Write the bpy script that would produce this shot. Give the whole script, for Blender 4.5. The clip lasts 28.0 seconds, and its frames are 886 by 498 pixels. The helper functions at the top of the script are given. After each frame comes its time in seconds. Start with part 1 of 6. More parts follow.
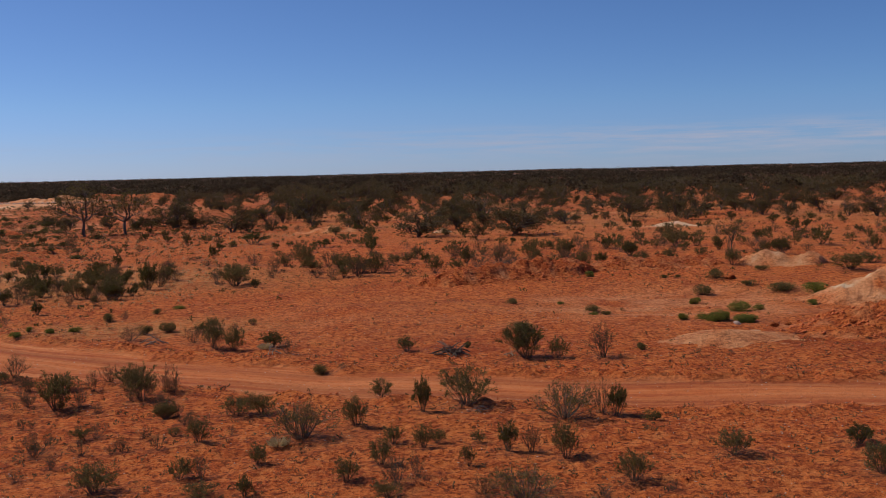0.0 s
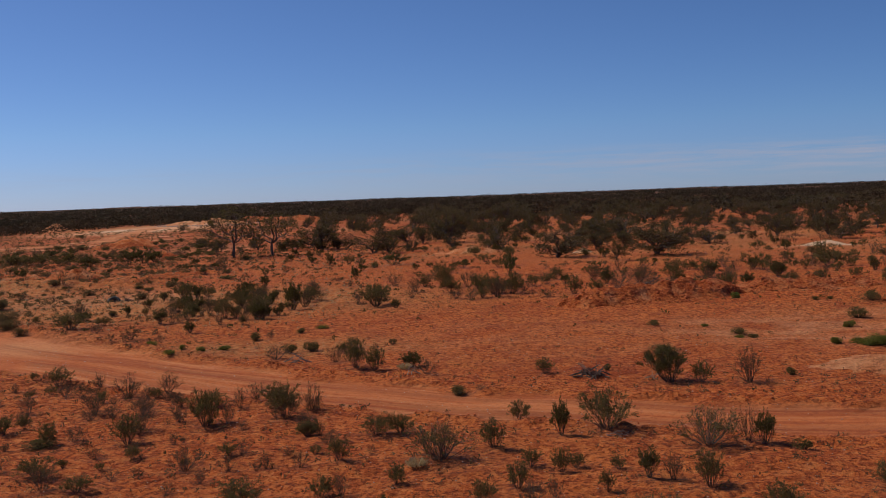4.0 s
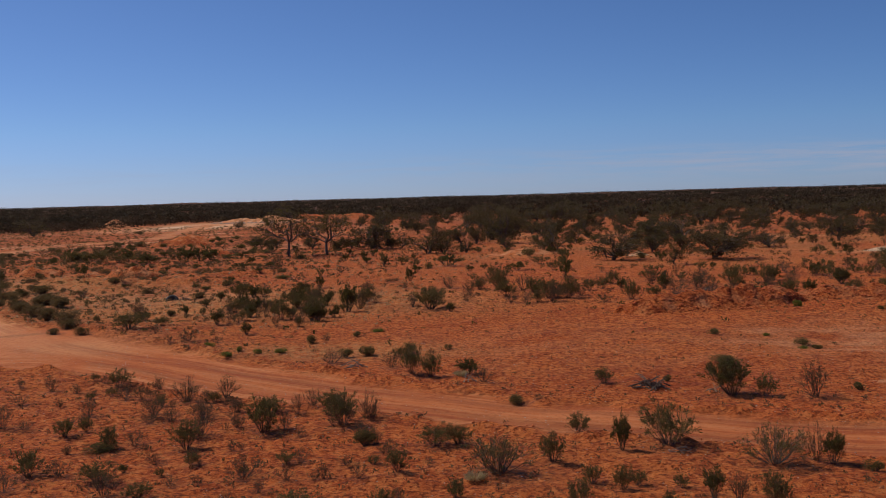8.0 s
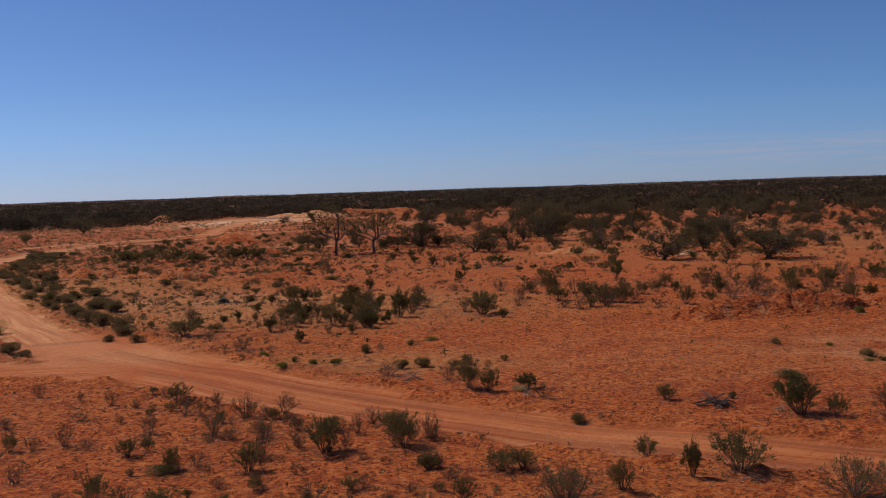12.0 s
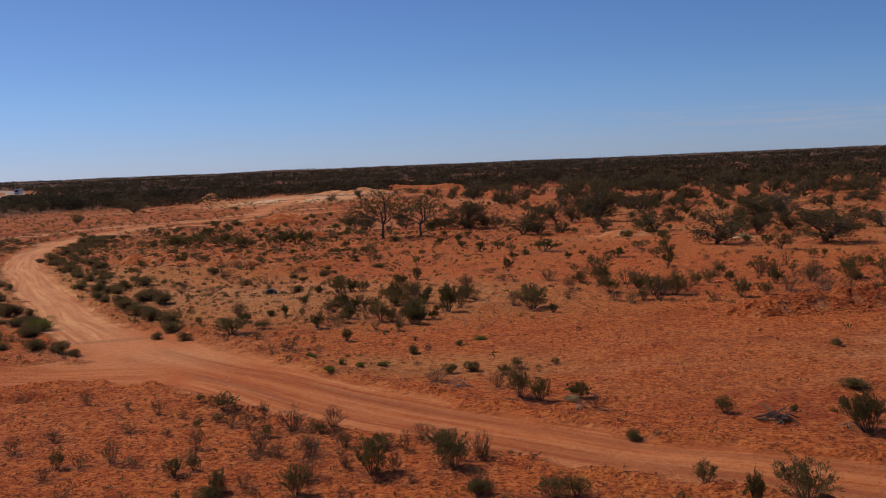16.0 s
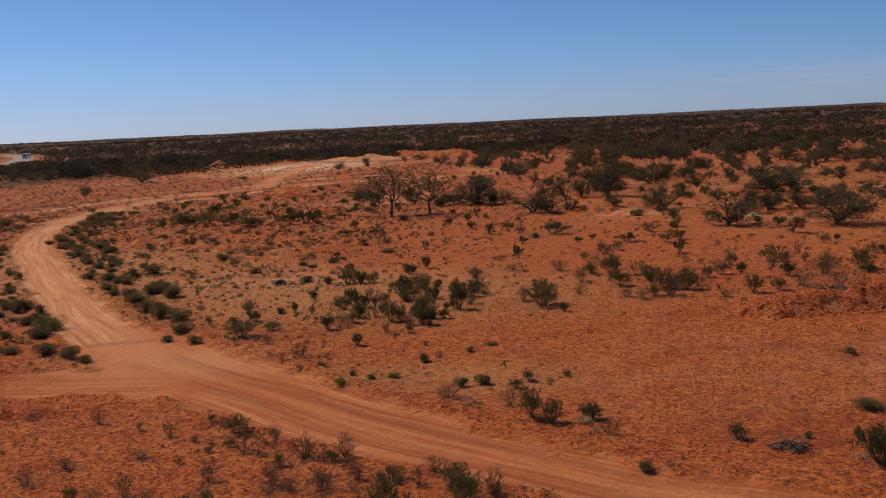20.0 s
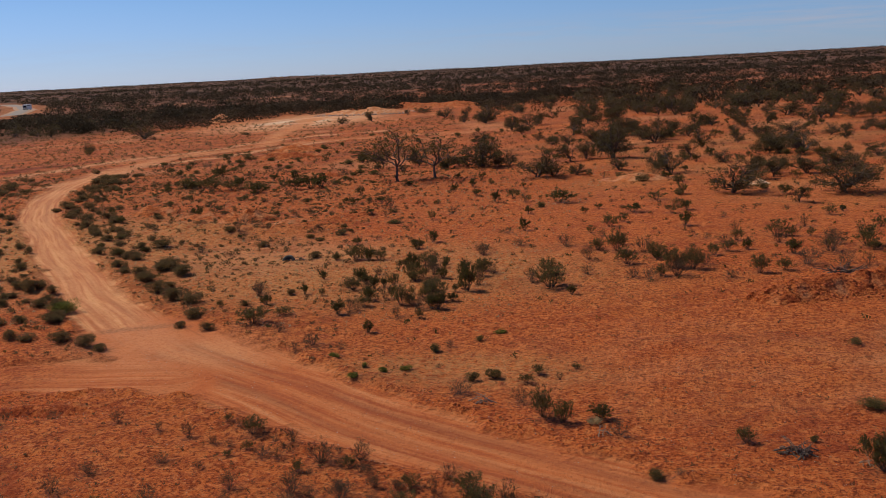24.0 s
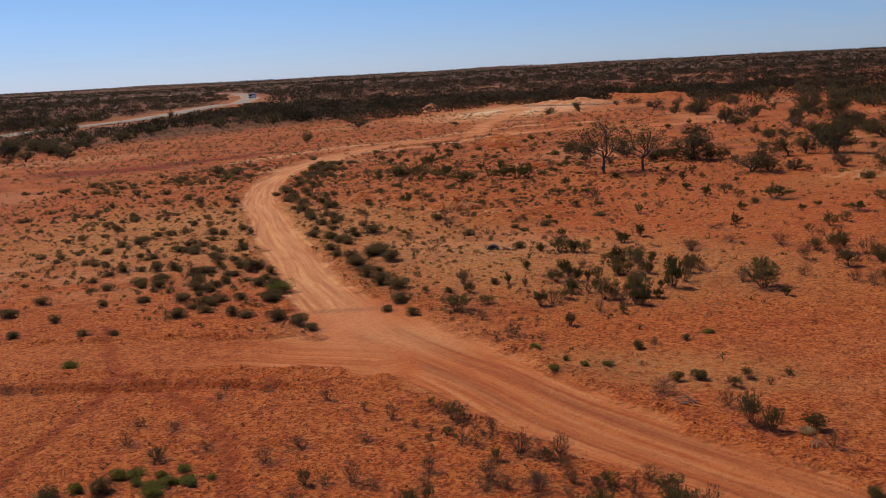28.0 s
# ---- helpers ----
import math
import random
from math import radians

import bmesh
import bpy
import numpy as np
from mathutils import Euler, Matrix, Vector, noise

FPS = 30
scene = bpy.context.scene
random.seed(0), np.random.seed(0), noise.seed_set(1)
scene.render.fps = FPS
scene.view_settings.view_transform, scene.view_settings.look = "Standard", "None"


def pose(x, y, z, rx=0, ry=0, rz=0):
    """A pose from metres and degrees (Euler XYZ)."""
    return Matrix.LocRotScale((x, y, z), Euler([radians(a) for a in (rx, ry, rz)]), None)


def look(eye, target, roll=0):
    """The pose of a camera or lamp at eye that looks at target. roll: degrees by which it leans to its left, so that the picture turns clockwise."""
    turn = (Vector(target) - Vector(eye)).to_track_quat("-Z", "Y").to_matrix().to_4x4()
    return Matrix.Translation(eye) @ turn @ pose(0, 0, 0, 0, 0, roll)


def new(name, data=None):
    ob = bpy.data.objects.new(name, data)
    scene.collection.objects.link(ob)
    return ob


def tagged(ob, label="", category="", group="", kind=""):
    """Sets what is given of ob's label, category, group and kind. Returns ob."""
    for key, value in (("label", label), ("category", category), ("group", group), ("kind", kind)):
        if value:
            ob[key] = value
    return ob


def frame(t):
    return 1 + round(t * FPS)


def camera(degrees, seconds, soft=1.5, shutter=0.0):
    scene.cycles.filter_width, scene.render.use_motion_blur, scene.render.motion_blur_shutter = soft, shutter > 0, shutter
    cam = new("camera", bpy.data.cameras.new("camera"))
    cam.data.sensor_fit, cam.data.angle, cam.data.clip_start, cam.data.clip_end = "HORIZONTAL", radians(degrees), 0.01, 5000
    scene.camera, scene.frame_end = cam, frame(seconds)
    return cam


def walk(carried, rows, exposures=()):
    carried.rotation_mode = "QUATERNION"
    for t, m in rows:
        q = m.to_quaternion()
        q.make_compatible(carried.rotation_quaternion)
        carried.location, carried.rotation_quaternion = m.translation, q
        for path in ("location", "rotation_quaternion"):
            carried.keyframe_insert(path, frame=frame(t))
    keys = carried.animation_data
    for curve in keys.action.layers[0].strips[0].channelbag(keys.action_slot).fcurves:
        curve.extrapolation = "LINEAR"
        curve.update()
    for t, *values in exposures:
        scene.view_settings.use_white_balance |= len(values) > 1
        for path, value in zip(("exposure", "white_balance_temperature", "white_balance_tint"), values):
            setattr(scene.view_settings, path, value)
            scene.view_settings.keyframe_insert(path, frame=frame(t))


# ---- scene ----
cam = camera(47.5, 28.0, soft=0.6)
PATH = [
    (0, (0.942, -1.403, 7.333), (1.026, 0.59, 7.179), -1.4),
    (0.5, (0.916, -1.464, 7.364), (0.9, 0.531, 7.231), -1.4),
    (1, (0.951, -1.459, 7.376), (0.874, 0.536, 7.256), -1.5),
    (1.5, (0.982, -1.458, 7.364), (0.874, 0.536, 7.25), -1.4),
    (2, (0.997, -1.475, 7.385), (0.859, 0.518, 7.274), -1.3),
    (2.5, (1.019, -1.457, 7.365), (0.864, 0.535, 7.257), -1.4),
    (3, (1.02, -1.411, 7.367), (0.852, 0.579, 7.26), -1.5),
    (3.5, (1.011, -1.346, 7.355), (0.831, 0.643, 7.249), -1.8),
    (5.5, (0.992, -1.279, 7.372), (0.766, 0.706, 7.266), -2.1),
    (6, (0.985, -1.166, 7.551), (0.745, 0.817, 7.446), -2.0),
    (6.5, (0.953, -1.151, 7.693), (0.7, 0.83, 7.587), -2.1),
    (7, (0.936, -1.157, 7.716), (0.67, 0.823, 7.609), -2.2),
    (7.5, (0.884, -1.101, 7.704), (0.603, 0.877, 7.598), -2.0),
    (8, (0.733, -1.006, 7.692), (0.439, 0.97, 7.586), -1.6),
    (8.5, (0.644, -1.001, 7.682), (0.337, 0.972, 7.576), -1.7),
    (9, (0.474, -1.104, 7.762), (0.157, 0.868, 7.655), -1.1),
    (9.5, (0.385, -1.048, 7.735), (0.063, 0.922, 7.628), -1.3),
    (10, (0.328, -1.05, 7.775), (-0.005, 0.919, 7.667), -1.5),
    (10.5, (0.206, -0.929, 7.998), (-0.138, 1.038, 7.889), -1.6),
    (11, (0.122, -0.764, 8.198), (-0.23, 1.201, 8.087), -1.8),
    (11.5, (0.048, -0.669, 8.397), (-0.315, 1.295, 8.282), -1.8),
    (12, (0.018, -0.526, 8.582), (-0.359, 1.434, 8.462), -1.9),
    (12.5, (-0.042, -0.326, 8.731), (-0.429, 1.632, 8.605), -2.1),
    (14.5, (-0.201, 0.282, 9.364), (-0.637, 2.229, 9.214), -2.3),
    (15, (-0.207, 0.384, 9.543), (-0.653, 2.328, 9.388), -2.2),
    (15.5, (-0.234, 0.523, 9.719), (-0.693, 2.463, 9.555), -2.3),
    (16, (-0.254, 0.633, 9.906), (-0.723, 2.57, 9.735), -2.4),
    (16.5, (-0.288, 0.774, 10.081), (-0.765, 2.708, 9.903), -2.4),
    (17, (-0.289, 0.939, 10.274), (-0.772, 2.871, 10.089), -2.5),
    (17.5, (-0.315, 1.048, 10.541), (-0.8, 2.979, 10.347), -2.6),
    (18, (-0.364, 1.106, 10.856), (-0.849, 3.035, 10.65), -2.6),
    (18.5, (-0.4, 1.138, 11.141), (-0.885, 3.066, 10.924), -2.6),
    (19, (-0.415, 1.217, 11.472), (-0.9, 3.144, 11.245), -2.7),
    (19.5, (-0.406, 1.249, 11.866), (-0.892, 3.175, 11.628), -2.7),
    (20, (-0.414, 1.286, 12.408), (-0.9, 3.209, 12.157), -2.7),
    (20.5, (-0.455, 1.298, 12.903), (-0.942, 3.219, 12.637), -2.8),
    (21, (-0.469, 1.288, 13.423), (-0.956, 3.207, 13.141), -2.8),
    (21.5, (-0.47, 1.3, 13.95), (-0.958, 3.216, 13.65), -2.9),
    (22, (-0.517, 1.227, 14.522), (-1.006, 3.14, 14.204), -2.9),
    (22.5, (-0.552, 1.216, 14.721), (-1.04, 3.126, 14.387), -2.9),
    (24.5, (-0.694, 1.122, 14.871), (-1.191, 3.026, 14.512), -3.0),
    (25, (-0.657, 1.145, 14.865), (-1.19, 3.039, 14.506), -3.0),
    (25.5, (-0.669, 1.134, 14.864), (-1.24, 3.017, 14.506), -3.0),
    (26, (-0.701, 1.099, 14.895), (-1.307, 2.971, 14.537), -3.0),
    (26.1, (-0.702, 1.102, 14.894), (-1.315, 2.971, 14.536), -3.0),
    (26.2, (-0.705, 1.109, 14.892), (-1.338, 2.97, 14.535), -3.01),
    (26.3, (-0.714, 1.129, 14.884), (-1.402, 2.969, 14.529), -3.03),
    (26.4, (-0.724, 1.153, 14.876), (-1.476, 2.967, 14.523), -3.06),
    (26.5, (-0.732, 1.173, 14.869), (-1.539, 2.966, 14.519), -3.08),
    (26.6, (-0.737, 1.184, 14.865), (-1.575, 2.965, 14.516), -3.09),
    (26.7, (-0.739, 1.189, 14.864), (-1.59, 2.965, 14.514), -3.1),
    (26.8, (-0.74, 1.191, 14.863), (-1.595, 2.965, 14.514), -3.1),
    (27, (-0.74, 1.191, 14.863), (-1.595, 2.965, 14.514), -3.1),
    (27.5, (-0.77, 1.197, 14.875), (-1.63, 2.968, 14.523), -3.1),
    (28, (-0.848, 1.233, 14.893), (-1.715, 2.999, 14.539), -3.1),
]
walk(cam, [(t, look(e, a, r)) for t, e, a, r in PATH], [(0, -0.48, 6500, 10), (3, -0.63, 6450, 10), (12, -0.63, 6450, 10), (17, -0.58, 6500, 9), (22, -0.50, 6600, 8), (28, -0.41, 6650, 7)])

# ---- world, sun, exposure ----
SUN_EL, SUN_AZ = radians(48), math.atan2(-0.92, 0.38)
world = bpy.data.worlds.new("sky_world")
scene.world = world
world.use_nodes = True
wn, wl = world.node_tree.nodes, world.node_tree.links
wn.clear()
w_out = wn.new("ShaderNodeOutputWorld")
w_bg = wn.new("ShaderNodeBackground")
w_bg.inputs["Strength"].default_value = 0.100
sky = wn.new("ShaderNodeTexSky")
sky.sky_type, sky.sun_disc = "NISHITA", False
sky.sun_elevation, sky.sun_rotation = SUN_EL, SUN_AZ
sky.altitude, sky.air_density, sky.dust_density, sky.ozone_density = 1500, 0.8, 0.35, 6.0
# thin cloud streaks low over the horizon
w_tc = wn.new("ShaderNodeTexCoord")
w_map = wn.new("ShaderNodeMapping")
w_map.inputs["Scale"].default_value = (9.0, 9.0, 120.0)
w_noise = wn.new("ShaderNodeTexNoise")
w_noise.inputs["Scale"].default_value, w_noise.inputs["Detail"].default_value = 1.3, 7
w_noise.inputs["Roughness"].default_value = 0.62
w_ramp = wn.new("ShaderNodeValToRGB")
w_ramp.color_ramp.elements[0].position, w_ramp.color_ramp.elements[1].position = 0.40, 0.66
w_sep = wn.new("ShaderNodeSeparateXYZ")
w_band = wn.new("ShaderNodeValToRGB")
els = w_band.color_ramp.elements
els[0].position, els[0].color = 0.004, (0.15, 0.15, 0.15, 1)
els[1].position, els[1].color = 0.046, (0, 0, 0, 1)
e = els.new(0.028)
e.color = (1, 1, 1, 1)
w_side = wn.new("ShaderNodeMapRange")
w_side.inputs["From Min"].default_value, w_side.inputs["From Max"].default_value = -0.25, 0.3
w_side.inputs["To Min"].default_value = 0.15
w_m1 = wn.new("ShaderNodeMath")
w_m2 = wn.new("ShaderNodeMath")
w_m3 = wn.new("ShaderNodeMath")
for m in (w_m1, w_m2, w_m3):
    m.operation = "MULTIPLY"
w_m3.inputs[1].default_value = 0.9
w_mix = wn.new("ShaderNodeMixRGB")
w_mix.inputs["Color2"].default_value = (5.5, 5.6, 7.0, 1)
wl.new(w_tc.outputs["Generated"], w_map.inputs["Vector"])
wl.new(w_map.outputs["Vector"], w_noise.inputs["Vector"])
wl.new(w_noise.outputs["Fac"], w_ramp.inputs["Fac"])
wl.new(w_tc.outputs["Generated"], w_sep.inputs["Vector"])
wl.new(w_sep.outputs["Z"], w_band.inputs["Fac"])
wl.new(w_sep.outputs["X"], w_side.inputs["Value"])
wl.new(w_ramp.outputs["Color"], w_m1.inputs[0])
wl.new(w_band.outputs["Color"], w_m1.inputs[1])
wl.new(w_m1.outputs[0], w_m2.inputs[0])
wl.new(w_side.outputs["Result"], w_m2.inputs[1])
wl.new(w_m2.outputs[0], w_m3.inputs[0])
wl.new(w_m3.outputs[0], w_mix.inputs["Fac"])
w_tint = wn.new("ShaderNodeMixRGB")
w_tint.blend_type = "MULTIPLY"
w_tint.inputs["Fac"].default_value, w_tint.inputs["Color2"].default_value = 1.0, (0.885, 0.97, 1.20, 1)
w_haze = wn.new("ShaderNodeValToRGB")
he = w_haze.color_ramp.elements
w_haze.color_ramp.interpolation = "B_SPLINE"
he[0].position, he[0].color = 0.0, (0.90, 0.835, 0.95, 1)
he[1].position, he[1].color = 0.45, (1, 1, 1, 1)
for z, k in ((0.07, 1.02), (0.18, 1.12)):
    he.new(z).color = (k, k, k, 1)
wl.new(w_sep.outputs["Z"], w_haze.inputs["Fac"])
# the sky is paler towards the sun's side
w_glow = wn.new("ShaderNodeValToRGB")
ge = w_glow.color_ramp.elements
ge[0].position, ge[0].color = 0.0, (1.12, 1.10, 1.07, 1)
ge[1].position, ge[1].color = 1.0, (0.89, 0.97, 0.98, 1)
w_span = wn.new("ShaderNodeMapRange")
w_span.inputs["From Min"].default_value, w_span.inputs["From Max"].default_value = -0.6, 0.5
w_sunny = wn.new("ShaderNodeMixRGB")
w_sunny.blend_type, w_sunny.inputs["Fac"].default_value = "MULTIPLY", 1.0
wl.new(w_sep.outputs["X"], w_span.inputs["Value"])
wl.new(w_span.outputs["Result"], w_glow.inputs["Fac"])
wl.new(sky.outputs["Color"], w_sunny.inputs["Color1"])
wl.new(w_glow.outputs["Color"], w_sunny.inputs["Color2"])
w_low = wn.new("ShaderNodeMixRGB")
w_low.blend_type, w_low.inputs["Fac"].default_value = "MULTIPLY", 1.0
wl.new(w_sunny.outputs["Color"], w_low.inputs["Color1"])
wl.new(w_haze.outputs["Color"], w_low.inputs["Color2"])
wl.new(w_low.outputs["Color"], w_tint.inputs["Color1"])
wl.new(w_tint.outputs["Color"], w_mix.inputs["Color1"])
wl.new(w_mix.outputs["Color"], w_bg.inputs["Color"])
wl.new(w_bg.outputs["Background"], w_out.inputs["Surface"])

sun_data = bpy.data.lights.new("sun", "SUN")
sun_data.energy, sun_data.angle, sun_data.color = 4.7, radians(0.53), (1.0, 0.90, 0.76)
sun = new("sun", sun_data)
sun_dir = Vector((math.sin(SUN_AZ) * math.cos(SUN_EL), math.cos(SUN_AZ) * math.cos(SUN_EL), math.sin(SUN_EL)))
sun.matrix_world = look(sun_dir * 100, (0, 0, 0))


# ---- materials ----
def material(name):
    mat = bpy.data.materials.new(name)
    mat.use_nodes = True
    n, l = mat.node_tree.nodes, mat.node_tree.links
    return mat, n, l, n["Principled BSDF"]


def noise_node(n, l, scale, detail=4, rough=0.6, coord="Object"):
    tc = n.new("ShaderNodeTexCoord")
    nz = n.new("ShaderNodeTexNoise")
    nz.inputs["Scale"].default_value, nz.inputs["Detail"].default_value = scale, detail
    nz.inputs["Roughness"].default_value = rough
    l.new(tc.outputs[coord], nz.inputs["Vector"])
    return nz


def ramp(n, l, source, a, b, ca=(0, 0, 0, 1), cb=(1, 1, 1, 1)):
    r = n.new("ShaderNodeValToRGB")
    r.color_ramp.elements[0].position, r.color_ramp.elements[1].position = a, b
    r.color_ramp.elements[0].color, r.color_ramp.elements[1].color = ca, cb
    l.new(source, r.inputs["Fac"])
    return r.outputs["Color"]


def low(n, l, source, a, b):
    """One below a, nought above b."""
    return ramp(n, l, source, a, b, (1, 1, 1, 1), (0, 0, 0, 1))


def mix(n, l, fac, a, b, blend="MIX"):
    m = n.new("ShaderNodeMixRGB")
    m.blend_type = blend
    for key, v in (("Fac", fac), ("Color1", a), ("Color2", b)):
        if isinstance(v, (int, float)):
            m.inputs[key].default_value = v
        elif isinstance(v, tuple):
            m.inputs[key].default_value = (*v[:3], 1)
        else:
            l.new(v, m.inputs[key])
    return m.outputs["Color"]


def times(n, l, a, b):
    m = n.new("ShaderNodeMath")
    m.operation = "MULTIPLY"
    for i, v in enumerate((a, b)):
        if isinstance(v, (int, float)):
            m.inputs[i].default_value = v
        else:
            l.new(v, m.inputs[i])
    return m.outputs[0]


def bump(n, l, bsdf, height, strength, distance):
    b = n.new("ShaderNodeBump")
    b.inputs["Strength"].default_value, b.inputs["Distance"].default_value = strength, distance
    l.new(height, b.inputs["Height"])
    l.new(b.outputs["Normal"], bsdf.inputs["Normal"])


SOIL_RED, SOIL_DEEP, SOIL_TAN, SOIL_PALE = (0.63, 0.128, 0.026), (0.40, 0.066, 0.015), (0.66, 0.184, 0.044), (0.82, 0.45, 0.235)


def soil_material():
    """Red desert soil; the sheet's own values tell where track, pale spoil, dry grass, dark stains and painted shade
    lie.
    """
    mat, n, l, bsdf = material("red_soil")
    big = noise_node(n, l, 0.055, 5, 0.6)
    mid = noise_node(n, l, 0.7, 6, 0.65)
    fine = noise_node(n, l, 5.5, 5, 0.68)
    grit = noise_node(n, l, 38.0, 3, 0.6)
    patch = noise_node(n, l, 2.1, 6, 0.72)
    grain = noise_node(n, l, 17.0, 4, 0.7)
    att = {}
    for key in ("track", "lane", "rut", "along", "across", "pale", "grass", "stain_shade", "duff_shade", "scrub"):
        a = n.new("ShaderNodeAttribute")
        a.attribute_name = key
        att[key] = a.outputs["Fac"]
    c = mix(n, l, ramp(n, l, big.outputs["Fac"], 0.35, 0.68), SOIL_RED, SOIL_TAN)
    c = mix(n, l, times(n, l, ramp(n, l, mid.outputs["Fac"], 0.47, 0.62), 0.62), c, SOIL_DEEP)
    c = mix(n, l, times(n, l, ramp(n, l, patch.outputs["Fac"], 0.525, 0.56), 0.52), c, (0.27, 0.050, 0.015))
    c = mix(n, l, times(n, l, low(n, l, patch.outputs["Fac"], 0.42, 0.46), 0.6), c, (0.74, 0.245, 0.072))
    c = mix(n, l, times(n, l, ramp(n, l, fine.outputs["Fac"], 0.545, 0.575), 0.82), c, (0.17, 0.036, 0.013))
    c = mix(n, l, times(n, l, ramp(n, l, grain.outputs["Fac"], 0.56, 0.59), 0.6), c, (0.22, 0.048, 0.016))
    c = mix(n, l, times(n, l, low(n, l, fine.outputs["Fac"], 0.41, 0.45), 0.5), c, (0.76, 0.25, 0.075))
    c = mix(n, l, times(n, l, ramp(n, l, grit.outputs["Fac"], 0.6, 0.7), 0.3), c, (0.70, 0.25, 0.09))
    # graded track: wheel lanes and long streaks that follow its run
    def streak(ku, kv, detail):
        v = n.new("ShaderNodeCombineXYZ")
        l.new(times(n, l, att["along"], ku), v.inputs["X"])
        l.new(times(n, l, att["across"], kv), v.inputs["Y"])
        nz = n.new("ShaderNodeTexNoise")
        nz.inputs["Scale"].default_value, nz.inputs["Detail"].default_value, nz.inputs["Roughness"].default_value = 1.0, detail, 0.6
        l.new(v.outputs["Vector"], nz.inputs["Vector"])
        return nz.outputs["Fac"]
    long_a, long_b = streak(0.045, 1.1, 3), streak(0.09, 1.9, 4)
    track_c = mix(n, l, ramp(n, l, mid.outputs["Fac"], 0.3, 0.7), (0.58, 0.160, 0.047), (0.50, 0.126, 0.036))
    track_c = mix(n, l, times(n, l, att["lane"], ramp(n, l, long_a, 0.30, 0.60)), track_c, (0.29, 0.070, 0.025))
    track_c = mix(n, l, times(n, l, att["rut"], ramp(n, l, long_b, 0.42, 0.60)), track_c, (0.76, 0.36, 0.15))
    track_c = mix(n, l, times(n, l, low(n, l, long_b, 0.37, 0.44), 0.5), track_c, (0.33, 0.078, 0.028))
    track_c = mix(n, l, times(n, l, ramp(n, l, fine.outputs["Fac"], 0.54, 0.62), 0.35), track_c, (0.30, 0.075, 0.027))
    c = mix(n, l, att["track"], c, track_c)
    pale_c = mix(n, l, ramp(n, l, fine.outputs["Fac"], 0.35, 0.7), SOIL_PALE, (0.78, 0.33, 0.135))
    pale_c = mix(n, l, times(n, l, ramp(n, l, patch.outputs["Fac"], 0.5, 0.6), 0.4), pale_c, (0.66, 0.23, 0.075))
    pale_c = mix(n, l, times(n, l, ramp(n, l, att["pale"], 0.78, 1.0), 0.9), pale_c, (0.80, 0.56, 0.36))
    c = mix(n, l, att["pale"], c, pale_c)
    grass_n = noise_node(n, l, 2.6, 5, 0.75)
    c = mix(n, l, times(n, l, att["grass"], ramp(n, l, grass_n.outputs["Fac"], 0.40, 0.56)), c, (0.62, 0.30, 0.108))
    c = mix(n, l, att["stain_shade"], c, mix(n, l, ramp(n, l, fine.outputs["Fac"], 0.4, 0.65), (0.32, 0.046, 0.014), (0.19, 0.030, 0.012)))
    c = mix(n, l, att["scrub"], c, mix(n, l, ramp(n, l, big.outputs["Fac"], 0.45, 0.7), (0.070, 0.044, 0.028), (0.150, 0.062, 0.031)))
    # leaf litter together with the plants' shade, painted into the soil colour
    c = mix(n, l, times(n, l, att["duff_shade"], ramp(n, l, fine.outputs["Fac"], 0.3, 0.6)), c, (0.15, 0.080, 0.05))
    l.new(c, bsdf.inputs["Base Color"])
    bsdf.inputs["Roughness"].default_value = 0.95
    bsdf.inputs["Specular IOR Level"].default_value = 0.15
    total = None
    for src, k in ((mid.outputs["Fac"], 0.55), (patch.outputs["Fac"], 0.55), (fine.outputs["Fac"], 0.42), (grain.outputs["Fac"], 0.18)):
        v = times(n, l, src, k)
        if total is not None:
            add = n.new("ShaderNodeMath")
            l.new(total, add.inputs[0])
            l.new(v, add.inputs[1])
            v = add.outputs[0]
        total = v
    # the graded bed is smoother than the plain
    calm = n.new("ShaderNodeMapRange")
    calm.inputs["To Min"].default_value, calm.inputs["To Max"].default_value = 1.0, 0.35
    l.new(att["track"], calm.inputs["Value"])
    bump(n, l, bsdf, times(n, l, total, calm.outputs["Result"]), 1.0, 0.45)
    return mat


